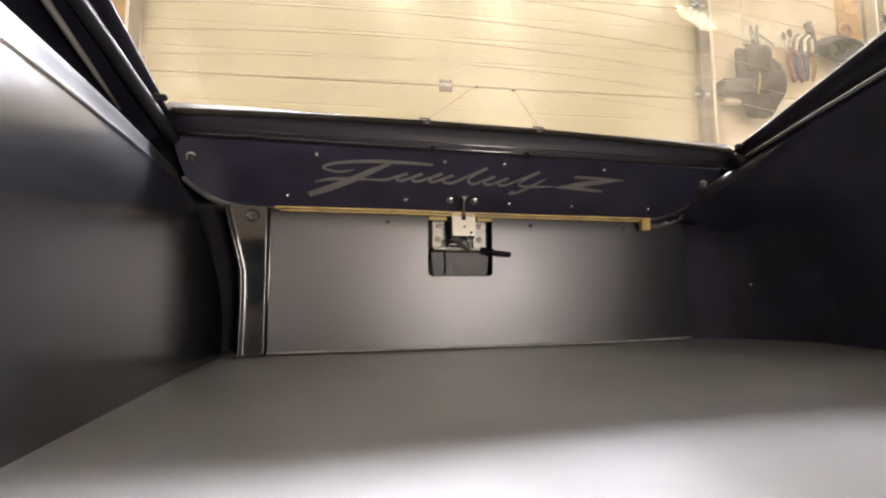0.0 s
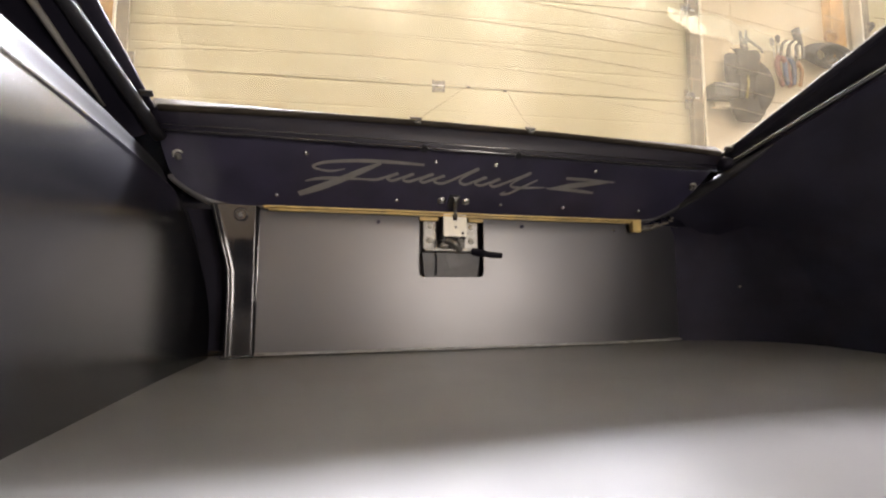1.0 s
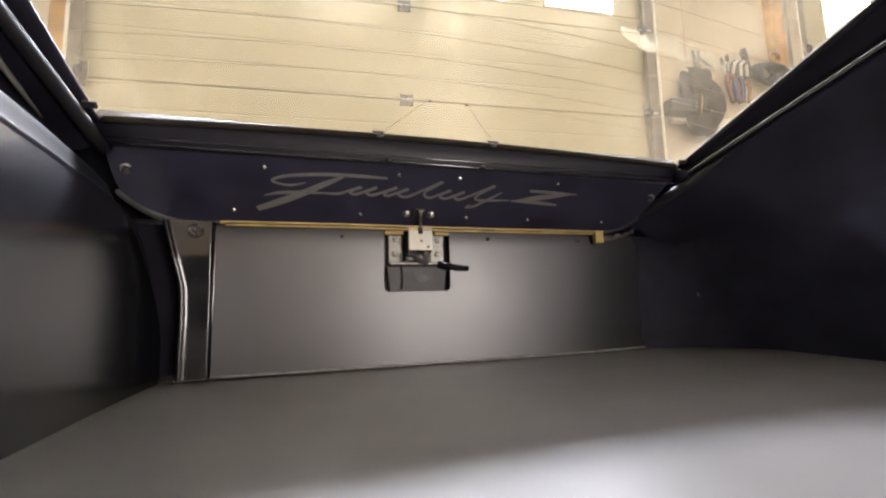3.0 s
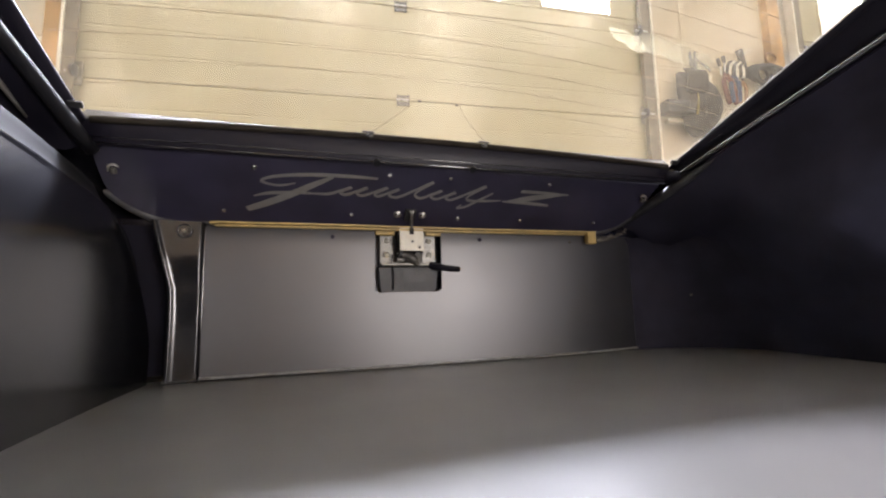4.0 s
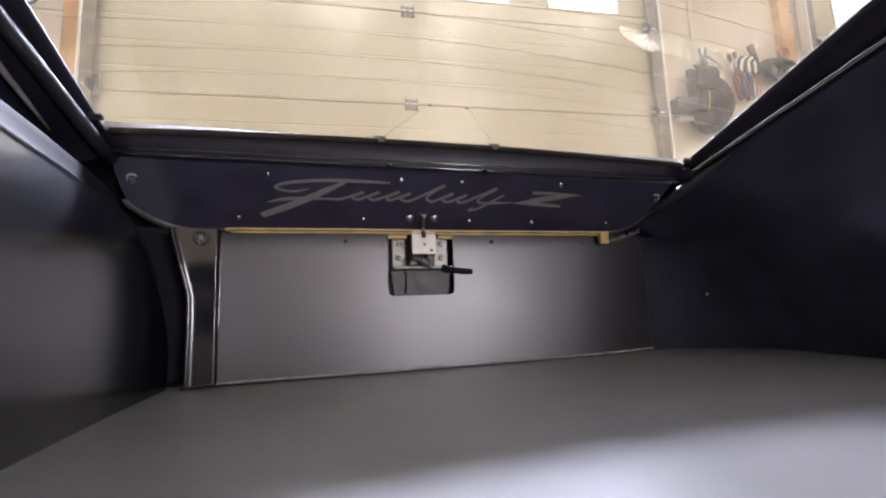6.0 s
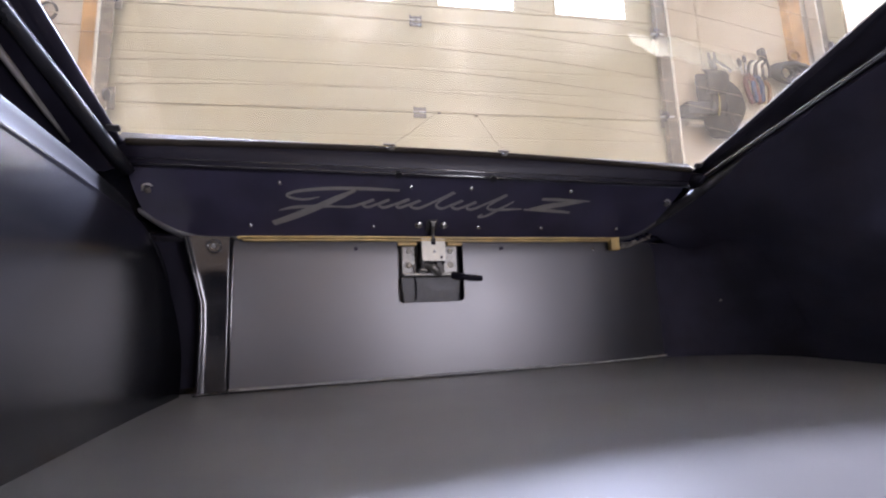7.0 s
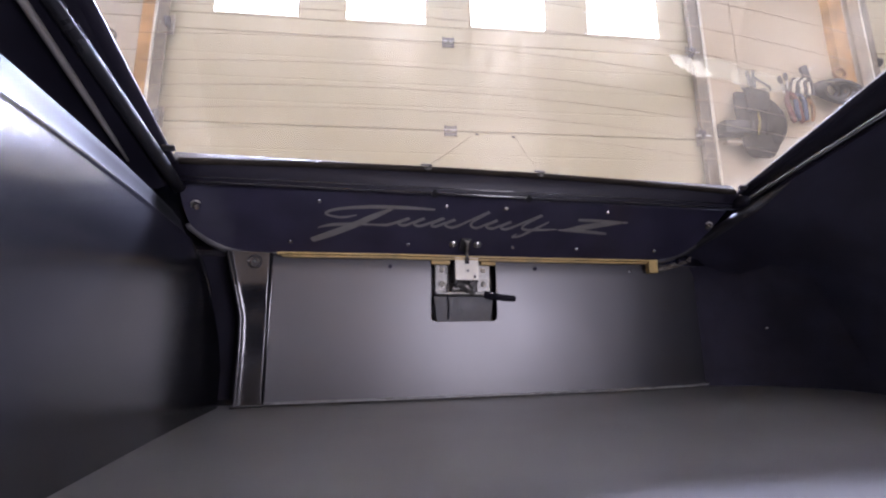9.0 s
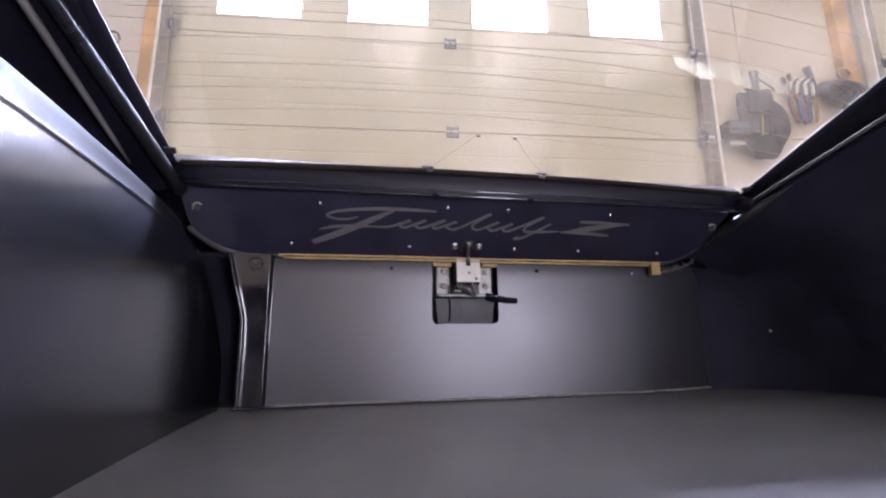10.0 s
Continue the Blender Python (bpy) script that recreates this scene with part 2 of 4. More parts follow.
def glowing(name, color, strength):
    m = bpy.data.materials.new(name)
    m.use_nodes = True
    p = m.node_tree.nodes["Principled BSDF"]
    p.inputs["Base Color"].default_value = (0.8, 0.8, 0.8, 1)
    p.inputs["Emission Color"].default_value = (*color, 1)
    p.inputs["Emission Strength"].default_value = strength
    return m


# ---- mesh helpers ----
def smooth(bm, on=True):
    for f in bm.faces:
        f.smooth = on
    return bm


def part(name, bm, material, parent=None, label="", m=None, soft=False):
    """One bmesh as one mesh object under a thing or a part."""
    if soft:
        smooth(bm)
    bmesh.ops.recalc_face_normals(bm, faces=bm.faces)
    me = bpy.data.meshes.new(name)
    bm.to_mesh(me)
    bm.free()
    return place(name, me, material, parent, label, m)


def place(name, me, material, parent=None, label="", m=None):
    if material and not me.materials:
        me.materials.append(material)
    ob = new(name, me)
    if m is not None:
        ob.matrix_basis = m
    if parent:
        ob.parent = parent
        ob.matrix_parent_inverse = full(parent).inverted()
    return tagged(ob, label)


def full(ob):
    """The pose of an object in the world, before any update."""
    return full(ob.parent) @ ob.matrix_parent_inverse @ ob.matrix_basis if ob.parent else ob.matrix_basis.copy()


def thing(name, at, label, category, group="", kind=""):
    ob = new(name)
    ob.matrix_basis = at if isinstance(at, Matrix) else Matrix.Translation(at)
    ob.empty_display_size = 0.05
    return tagged(ob, label, category, group, kind)


def box(lo, hi, bevel=0.0, seg=2, bm=None):
    own = bmesh.new()
    bmesh.ops.create_cube(own, size=1)
    size = [hi[i] - lo[i] for i in range(3)]
    mid = [(hi[i] + lo[i]) / 2 for i in range(3)]
    bmesh.ops.transform(own, matrix=Matrix.Translation(mid) @ Matrix.Diagonal((*size, 1)), verts=own.verts)
    if bevel:
        bmesh.ops.bevel(own, geom=list(own.edges), offset=bevel, segments=seg, affect="EDGES", profile=0.5)
    if bm is None:
        return own
    return join(bm, own)


def join(bm, other):
    me = bpy.data.meshes.new("join")
    other.to_mesh(me)
    other.free()
    bm.from_mesh(me)
    bpy.data.meshes.remove(me)
    return bm


def loft(stations, closed=True, caps=True):
    """A skin over rows of points, each row the same length."""
    bm = bmesh.new()
    rows = [[bm.verts.new(p) for p in row] for row in stations]
    k = len(rows[0])
    for a, b in zip(rows, rows[1:]):
        for i in range(k if closed else k - 1):
            j = (i + 1) % k
            bm.faces.new((a[i], a[j], b[j], b[i]))
    if closed and caps:
        bm.faces.new(rows[0])
        bm.faces.new(list(reversed(rows[-1])))
    return bm


def thick(bm, depth):
    """Gives an open sheet its thickness."""
    bmesh.ops.recalc_face_normals(bm, faces=bm.faces)
    bmesh.ops.solidify(bm, geom=list(bm.faces), thickness=depth)
    return bm


def tube(points, radius, n=10, flat=1.0, caps=True):
    """A round bar along points. flat squeezes it along its second axis."""
    pts = [Vector(p) for p in points]
    stations, up = [], Vector((0.13, 0.31, 0.94)).normalized()
    for i, p in enumerate(pts):
        d = (pts[min(i + 1, len(pts) - 1)] - pts[max(i - 1, 0)]).normalized()
        a = d.cross(up).normalized()
        b = a.cross(d).normalized()
        r = radius[i] if isinstance(radius, (list, tuple)) else radius
        stations.append([p + a * (r * math.cos(2 * math.pi * k / n)) + b * (r * flat * math.sin(2 * math.pi * k / n)) for k in range(n)])
    return loft(stations, True, caps)


def curve_points(points, steps=6):
    """A smooth line through points."""
    pts = [Vector(p) for p in points]
    out = []
    for i in range(len(pts) - 1):
        p0, p1, p2, p3 = pts[max(i - 1, 0)], pts[i], pts[i + 1], pts[min(i + 2, len(pts) - 1)]
        for s in range(steps):
            t = s / steps
            out.append(0.5 * ((2 * p1) + (p2 - p0) * t + (2 * p0 - 5 * p1 + 4 * p2 - p3) * t * t + (3 * p1 - p0 - 3 * p2 + p3) * t ** 3))
    return out + [pts[-1]]


def plate(outline, depth, at):
    """A flat plate: outline in two coordinates, at(a, b, c) its place, c the height over its plane."""
    return loft([[at(a, b, 0) for a, b in outline], [at(a, b, depth) for a, b in outline]])


def rounded(x0, z0, x1, z1, r, n=5):
    out = []
    for cx, cz, a0 in ((x1 - r, z1 - r, 0), (x0 + r, z1 - r, 90), (x0 + r, z0 + r, 180), (x1 - r, z0 + r, 270)):
        out += [(cx + r * math.cos(radians(a0 + 90 * k / n)), cz + r * math.sin(radians(a0 + 90 * k / n))) for k in range(n + 1)]
    return out


def screw_mesh(name, r, h, slot=True):
    """A domed screw head along +z with a cross recess."""
    bm = bmesh.new()
    rows = []
    for rr, zz in ((1.25, 0), (1.25, 0.25), (1.0, 0.3), (0.92, 0.65), (0.6, 0.95), (0.25, 1.0), (0.22, 0.7)):
        rows.append([(r * rr * math.cos(2 * math.pi * k / 14), r * rr * math.sin(2 * math.pi * k / 14), h * zz) for k in range(14)])
    bm = loft(rows)
    smooth(bm)
    bmesh.ops.recalc_face_normals(bm, faces=bm.faces)
    me = bpy.data.meshes.new(name)
    bm.to_mesh(me)
    bm.free()
    return me


SCREW = screw_mesh("screw", 0.0031, 0.0026)
SCREW.materials.append(CHROME)
BOLT = screw_mesh("bolt", 0.006, 0.005)
BOLT.materials.append(STEEL)
PALEBOLT = screw_mesh("bolt", 0.0052, 0.0036)
PALEBOLT.materials.append(PALE)

# ---- garage: walls, floor, ceiling ----
def slab(name, lo, hi, material, m=None, kind="structure", label="", category="wall"):
    return tagged(part(name, box(lo, hi), material, None, label, m), category=category, kind=kind)


DOOR_U0, DOOR_U1, DOOR_TOP = -1.30, 1.72, 2.20
DOOR2_U0, DOOR2_U1 = 2.97, 5.6
slab("garage_floor", (-6, -7, GROUND - 0.1), (7, 3.2, GROUND), CONCRETE, label="grey concrete garage floor under the car", category="floor")
slab("ceiling", (-6, -7, CEILING), (7, 3.2, CEILING + 0.1), PLASTER, label="plain white painted garage ceiling", category="ceiling")
slab("wall_west", (-4.2, -6.4, GROUND), (-4.1, 3.0, CEILING), WALLM, label="plain beige garage side wall")
slab("wall_east", (6.2, -6.4, GROUND), (6.3, 3.0, CEILING), WALLM, label="plain beige garage side wall")
slab("wall_south", (-4.1, -6.4, GROUND), (6.2, -6.3, CEILING), WALLM, label="plain beige garage back wall")


def siding(u0, u1):
    """Wall boards with a shadow groove between each pair."""
    prof, z = [], GROUND
    while z < CEILING:
        top = min(z + 0.205, CEILING)
        prof += [(0.004, z), (0.0, z + 0.004), (0.0, top - 0.006), (0.004, top - 0.002)]
        z = top
    prof += [(0.12, CEILING), (0.12, GROUND)]
    return loft([[(u, v, zz) for v, zz in prof] for u in (u0, u1)])


tagged(part("wall_north", siding(-4.3, DOOR_U0 - 0.02), WALLM, None, "beige horizontal boarded wall beside the garage door", DOOR), category="wall", kind="structure")
slab("wall_north_jamb", (DOOR_U1 - 0.02, 0.05, GROUND), (DOOR_U1 + 0.1, 0.12, DOOR_TOP + 0.06), WALLM, DOOR, label="door jamb of the garage wall")
slab("wall_north_jamb_2", (DOOR_U0 - 0.03, 0.05, GROUND), (DOOR_U0 + 0.02, 0.12, DOOR_TOP + 0.06), WALLM, DOOR, label="door jamb of the garage wall")
slab("wall_north_lintel", (DOOR_U0 - 0.02, 0, DOOR_TOP + 0.06), (6.6, 0.12, CEILING), WALLM, DOOR, label="beige wall above the garage doors")
slab("wall_north_pier", (DOOR_U1 + 0.1, 0.02, GROUND), (DOOR2_U0, 0.12, DOOR_TOP + 0.06), WALLM, DOOR, label="wall pier between two garage doors")
slab("wall_north_end", (DOOR2_U1, 0.0, GROUND), (6.6, 0.12, DOOR_TOP + 0.06), WALLM, DOOR, label="beige wall at the far side of the second door")
slab("backdrop", (-5, 4.0, GROUND - 0.1), (9, 4.1, 6), glowing("overcast_daylight", (0.85, 0.93, 1.0), 6.0), DOOR, label="plain bright overcast sky outside", category="backdrop")


def rib_profile(z0, z1, face=0.0, n=4):
    """A ribbed steel door section, seen in cut: (depth, height)."""
    prof = [(face + 0.006, z0 + 0.0005), (face, z0 + 0.003)]
    step = (z1 - z0) / n
    for k in range(1, n):
        z = z0 + k * step
        prof += [(face, z - 0.008), (face + 0.0013, z - 0.004), (face + 0.0013, z), (face, z + 0.004)]
    prof += [(face, z1 - 0.004), (face + 0.006, z1 - 0.001), (face + 0.045, z1 - 0.001), (face + 0.045, z0 + 0.0005)]
    return prof


def hinge(parent, u, z, material):
    bm = box((u - 0.033, -0.006, z - 0.030), (u + 0.033, -0.001, z - 0.006), 0.001)
    box((u - 0.033, -0.006, z + 0.006), (u + 0.033, -0.001, z + 0.030), 0.001, 2, bm)
    for s in (-1, 1):
        box((u + s * 0.030 - 0.004, -0.016, z - 0.032), (u + s * 0.030 + 0.004, -0.001, z + 0.032), 0.001, 2, bm)
    h = part("hinge", bm, material, parent, "stamped steel hinge")
    part("hinge_pin", tube([(u - 0.036, -0.012, z), (u + 0.036, -0.012, z)], 0.006), STEEL, h)
    for s in (-1, 1):
        for q in (-1, 1):
            place("screw", SCREW, CHROME, h, "", pose(u + s * 0.014, -0.006, z + q * 0.018, 90))
    return h


def garage_door(u0, u1, windows, win_u0, z_joints, label):
    door = thing("garage_door", DOOR @ pose((u0 + u1) / 2, 0.03, GROUND), label, "garage door")
    back = DOOR.copy()
    for z0, z1 in zip(z_joints, z_joints[1:]):
        if z0 < WINDOW_Z0 < z1 and windows:
            bm = bmesh.new()
            w0, w1 = WINDOW_Z0 - 0.012, WINDOW_Z1 + 0.012
            cuts = [u0] + [c for i in range(windows) for c in (win_u0 + i * WINDOW_PITCH - 0.012, win_u0 + i * WINDOW_PITCH + WINDOW_W + 0.012)] + [u1]
            join(bm, loft([[(u, v, z) for v, z in rib_profile(z0, w0, n=1)] for u in (u0, u1)]))
            join(bm, loft([[(u, v, z) for v, z in rib_profile(w1, z1, n=1)] for u in (u0, u1)]))
            for a, b in zip(cuts[::2], cuts[1::2]):
                join(bm, loft([[(u, v, z) for v, z in rib_profile(w0, w1, n=3)] for u in (a, min(b, u1))]))
            sec = part("window_section", bm, CREAM, door, "cream ribbed section with windows")
            sec.matrix_basis = DOOR
            for i in range(windows):
                a = win_u0 + i * WINDOW_PITCH
                fr = bmesh.new()
                for lo, hi in (((a - 0.014, -0.006, WINDOW_Z0 - 0.014), (a + WINDOW_W + 0.014, 0.03, WINDOW_Z0)), ((a - 0.014, -0.006, WINDOW_Z1), (a + WINDOW_W + 0.014, 0.03, WINDOW_Z1 + 0.014)),
                               ((a - 0.014, -0.006, WINDOW_Z0), (a, 0.03, WINDOW_Z1)), ((a + WINDOW_W, -0.006, WINDOW_Z0), (a + WINDOW_W + 0.014, 0.03, WINDOW_Z1))):
                    box(lo, hi, 0.002, 1, fr)
                f = part("window_frame", fr, CREAM, sec, "cream window frame", None)
                f.matrix_basis, f.matrix_parent_inverse = DOOR, full(sec).inverted()
                pn = part("pane", box((a, 0.012, WINDOW_Z0), (a + WINDOW_W, 0.016, WINDOW_Z1)), PANE, sec, "clear window pane")
                pn.matrix_basis, pn.visible_shadow = DOOR, False
        else:
            sec = part("section", loft([[(u, v, z) for v, z in rib_profile(z0, z1)] for u in (u0, u1)]), CREAM, door, "cream ribbed steel section", DOOR)
    return door


JOINTS = [GROUND + 0.01, -0.555, -0.01, 0.535, 1.08, 1.625, DOOR_TOP]
main_door = garage_door(DOOR_U0, DOOR_U1, 4, WINDOW_U0, JOINTS, "closed cream ribbed garage door with four windows")
garage_door(DOOR2_U0, DOOR2_U1, 3, 3.18, JOINTS, "closed cream ribbed garage door beside the wooden post")


def hinges_of(door, spots):
    for u, z, material in spots:
        ob = hinge(door, u, z, material)
        ob.matrix_basis = DOOR
        for c in ob.children:
            c.matrix_parent_inverse = Matrix.Identity(4)


hinges_of(main_door, [(0.234, 1.076, WORN), (0.226, 1.622, DARKMETAL)])


def door_track(u, side, label, half=0.028, flange=0.014):
    """A galvanised vertical track with its angle and two rollers."""
    tr = thing("door_track", DOOR @ pose(u, 0, GROUND), label, "door track", "garage door tracks")
    bm = box((u - half, -0.055, GROUND + 0.02), (u + half, -0.050, 2.6), 0.001, 1)
    box((u - half, -0.05, GROUND + 0.02), (u - half + 0.004, -0.02, 2.6), 0.001, 1, bm)
    part("channel", bm, GALV, tr, "grey galvanised channel", DOOR)
    part("angle", box((u + side * (half + flange / 2) - flange / 2, -0.062, GROUND), (u + side * (half + flange / 2) + flange / 2, -0.002, 2.6), 0.002, 1), TRACKEDGE, tr, "pale bright flange", DOOR)
    for z in (1.085, 1.615):
        c = u - side * 0.034
        plate_ = part("roller_bracket", box((c - 0.030, -0.034, z - 0.062), (c + 0.016, -0.028, z + 0.055), 0.004, 2), TRACKGREY, tr, "dull grey roller bracket", DOOR)
        part("roller", tube([DOOR @ Vector((c - 0.016, -0.05, z)), DOOR @ Vector((c - 0.004, -0.05, z))], 0.030, 20), DARKMETAL, plate_, "dark grey door roller")
        part("roller_stem", tube([DOOR @ Vector((c - 0.040, -0.052, z - 0.004)), DOOR @ Vector((u + side * 0.01, -0.052, z - 0.004))], 0.007), STEEL, plate_)
    return tr


door_track(-1.298, -1, "grey galvanised door track with pale flange")
door_track(1.727, 1, "grey galvanised door track with pale flange", 0.032, 0.016)
door_track(2.91, -1, "grey galvanised door track of the second door")

post = tagged(part("wooden_post", box((-1.415, -0.045, GROUND), (-1.342, 0.0, CEILING), 0.004), WOOD, None, "orange pine post beside the garage door", DOOR), category="post", group="pine posts")
post = tagged(part("wooden_post", box((2.672, -0.045, GROUND), (2.772, 0.018, CEILING), 0.004), WOOD, None, "broad orange pine post between the doors", DOOR), category="post", group="pine posts")

peg = thing("pegboard", DOOR @ pose(2.27, 0, 1.0), "tan perforated pegboard fixed to the wall", "pegboard")
for a, b in ((1.815, 2.028), (2.031, 2.73)):
    part("board", box((a, 0.006, 1.12), (b, 0.018, 2.65), 0.001, 1), PEG, peg, "tan board with rows of holes", DOOR)

# ---- garage lamps ----
for lx, ly in LAMPS:
    lamp = thing("ceiling_light", (lx, ly, CEILING), "white twin-tube ceiling light on the garage ceiling", "ceiling light", "garage ceiling lights")
    part("housing", box((lx - 0.62, ly - 0.10, CEILING - 0.10), (lx + 0.62, ly + 0.10, CEILING), 0.008), PLASTER, lamp)
    for s in (-0.05, 0.05):
        part("tube", tube([(lx - 0.56, ly + s, CEILING - 0.112), (lx + 0.56, ly + s, CEILING - 0.112)], 0.010), glowing("warm_tube", (1.0, 0.82, 0.5), 4.0), lamp, "warm white glowing tube")

# ---- tools on the wall ----
def W(u, v, z):
    return DOOR @ Vector((u, -v, z))


bag = thing("tool_pouch", W(2.042, 0, 1.0), "dark canvas tool pouch hanging on the pegboard", "tool pouch")
rows = []
for z, half, dep, off in ((0.97, 0.07, 0.03, 0.02), (1.02, 0.105, 0.06, 0.01), (1.12, 0.125, 0.08, 0.0), (1.24, 0.122, 0.075, -0.005), (1.33, 0.115, 0.06, -0.012), (1.365, 0.10, 0.045, -0.02)):
    rows.append([W(2.042 + off + half * math.cos(2 * math.pi * k / 20) * (1 + 0.06 * math.sin(3 * k + z * 20)), 0.02 + dep * (0.5 + 0.5 * math.sin(2 * math.pi * k / 20)), z + 0.006 * math.sin(k * 1.7)) for k in range(20)])
part("pocket", loft(rows), CANVAS, bag, "sagging dark canvas pocket", soft=True)
flap = []
for k in range(9):
    z = 1.37 - 0.145 * k / 8
    flap.append([W(1.937 + 0.15 * j / 8 + 0.004 * math.sin(k * 1.1), 0.085 + 0.022 * math.sin(math.pi * k / 9) + 0.006 * math.sin(j * 0.9 + k * 0.5), z - 0.012 * math.sin(math.pi * j / 8) * k / 8) for j in range(9)])
part("flap", thick(loft(flap, False), 0.008), CANVAS, bag, "dark drooping canvas flap", soft=True)
part("pocket", loft([[W(2.125 + r * (0.055 + 0.03 * math.sin(a * 0.4)) * math.cos(2 * math.pi * k / 14), 0.06 + r * 0.045 * math.sin(2 * math.pi * k / 14), 1.03 + 0.04 * a) for k in range(14)] for a, r in enumerate((0.5, 0.9, 1.05, 1.1, 1.05, 1.0, 0.8, 0.4))]), CANVAS, bag, "rounded side pocket", soft=True)
for k in range(3):
    u = 1.972 + k * 0.05
    part("strap", tube(curve_points([W(u, 0.085, 1.24), W(u - 0.012, 0.105, 1.17), W(u - 0.02, 0.095, 1.08)], 5), 0.007, 6, 0.5), YELLOWGRIP if k == 1 else CANVAS, bag, "narrow webbing strap", soft=True)
grip = thing("cordless_tool", W(2.05, 0, 1.36), "dark grey hand tool above the canvas pouch", "hand tool")
part("body", tube(curve_points([W(2.05, 0.05, 1.35), W(2.045, 0.06, 1.39), W(2.04, 0.06, 1.42), W(2.04, 0.06, 1.45)]), [0.016] * 7 + [0.018] * 6 + [0.02] * 6), GREYTOOL, grip, soft=True)
for du, dz in ((-0.022, 0.055), (0.02, 0.06)):
    part("jaw", tube([W(2.04 + du * 0.6, 0.06, 1.44), W(2.04 + du, 0.06, 1.45 + dz)], [0.010, 0.007], 6), GREYTOOL, grip)
part("rod", tube([W(2.05, 0.07, 1.455), W(2.14, 0.07, 1.40), W(2.15, 0.07, 1.375)], 0.007, 6), GREYTOOL, grip)
shelf = thing("wall_bracket", W(1.86, 0, 1.1), "dark grey steel bracket bar on the wall", "bracket")
part("bar", box((1.80, -0.10, 1.085), (1.985, -0.02, 1.165), 0.006), GREYTOOL, shelf, "", DOOR)
part("lip", box((1.83, -0.06, 1.040), (1.93, -0.02, 1.06), 0.004), WALLM, shelf, "pale strip", DOOR)


def pliers(u, z, material, name_label, lean, size=1.0):
    p = thing("pliers", W(u, 0, z), name_label, "pliers", "pliers on the pegboard")
    for s in (-1, 1):
        part("handle", tube(curve_points([W(u, 0.03, z), W(u + s * 0.03 * size + lean * 0.3, 0.035, z - 0.07 * size), W(u + s * 0.022 * size + lean, 0.035, z - 0.19 * size)]), [0.009] + [0.013 * size] * 11 + [0.009]), material, p, soft=True)
    part("jaw", tube([W(u, 0.03, z - 0.01), W(u - lean * 0.2, 0.03, z + 0.05 * size)], [0.016, 0.006], flat=0.6), GREYTOOL, p, "dark steel jaw")
    return p


pliers(2.305, 1.405, REDGRIP, "red-handled pliers hanging on the pegboard", 0.03, 1.1)
pliers(2.365, 1.40, BLUEGRIP, "blue-handled pliers hanging on the pegboard", 0.0, 1.0)
pliers(2.43, 1.36, ORANGECORD, "brown-handled pliers hanging on the pegboard", -0.02, 0.8)
for k in range(5):
    hk = thing("ring_spanner", W(2.345 + 0.024 * k, 0, 1.45), "dark curved steel spanner hung on the pegboard", "spanner", "spanners on the pegboard")
    u = 2.330 + 0.024 * k
    part("shank", tube(curve_points([W(u - 0.03, 0.04, 1.39), W(u - 0.022, 0.05, 1.45), W(u + 0.005, 0.05, 1.475), W(u + 0.028, 0.045, 1.44), W(u + 0.03, 0.04, 1.38)]), 0.009), TRACKEDGE if k % 2 else GREYTOOL, hk, soft=True)
driver = thing("screwdriver", W(2.42, 0, 1.52), "dark handled screwdriver on the pegboard", "screwdriver")
part("handle", tube([W(2.405, 0.05, 1.56), W(2.43, 0.05, 1.46)], [0.022, 0.016]), GREYTOOL, driver, soft=True)
part("blade", tube([W(2.41, 0.05, 1.52), W(2.50, 0.05, 1.575)], 0.004), STEEL, driver)
for u, top, lean in ((2.252, 1.492, -0.012), (2.288, 1.515, -0.004)):
    pick = thing("hand_pick", W(u, 0, 1.42), "slim dark handled pick hung on the pegboard", "hand tool", "picks on the pegboard")
    part("handle", tube(curve_points([W(u + lean, 0.045, top), W(u + lean * 0.6, 0.045, top - 0.025), W(u, 0.045, top - 0.05)], 4), [0.006, 0.009, 0.011, 0.012, 0.012, 0.011, 0.010, 0.009, 0.008]), GREYTOOL, pick, soft=True)
    part("shank", tube([W(u, 0.045, top - 0.045), W(u - lean, 0.04, top - 0.11)], 0.005, 8), STEEL, pick)
coil = thing("coiled_cord", W(2.62, 0, 1.45), "grey and orange coiled cord hanging by the post", "cord")
for k in range(6):
    r = 0.055 + 0.006 * k
    part("loop", tube([W(2.565 + 0.012 * k + r * 1.5 * math.cos(a * math.pi / 12), 0.025 + 0.010 * k, 1.43 - 0.008 * k + r * (0.9 + 0.1 * math.sin(k * 2.3)) * math.sin(a * math.pi / 12)) for a in range(25)], 0.012), GREYTOOL, coil, soft=True)
part("tie", tube([W(2.64 + 0.042 * math.cos(a * math.pi / 10), 0.06, 1.525 + 0.035 * math.sin(a * math.pi / 10)) for a in range(21)], 0.009), ORANGECORD, coil, "faded orange tie", soft=True)
hook = thing("wire_hook", W(-1.57, 0, 1.5), "dark wire ring hook on the boarded wall", "hook")
part("ring", tube([W(-1.575 + 0.035 * math.cos(a * math.pi / 10), 0.02, 1.53 + 0.045 * math.sin(a * math.pi / 10)) for a in range(20)], 0.006), GREYTOOL, hook)

# ---- the car: shell round the load space ----
FZ = -0.104
car = thing("car_body", (0, 0.3, FZ), "black painted hatchback load space seen from inside", "car")
BOARD0 = Vector((0, 0.776, 0.170))
UPB, INB = Vector((0, -0.7825, 0.6226)), Vector((0, -0.6226, -0.7825))


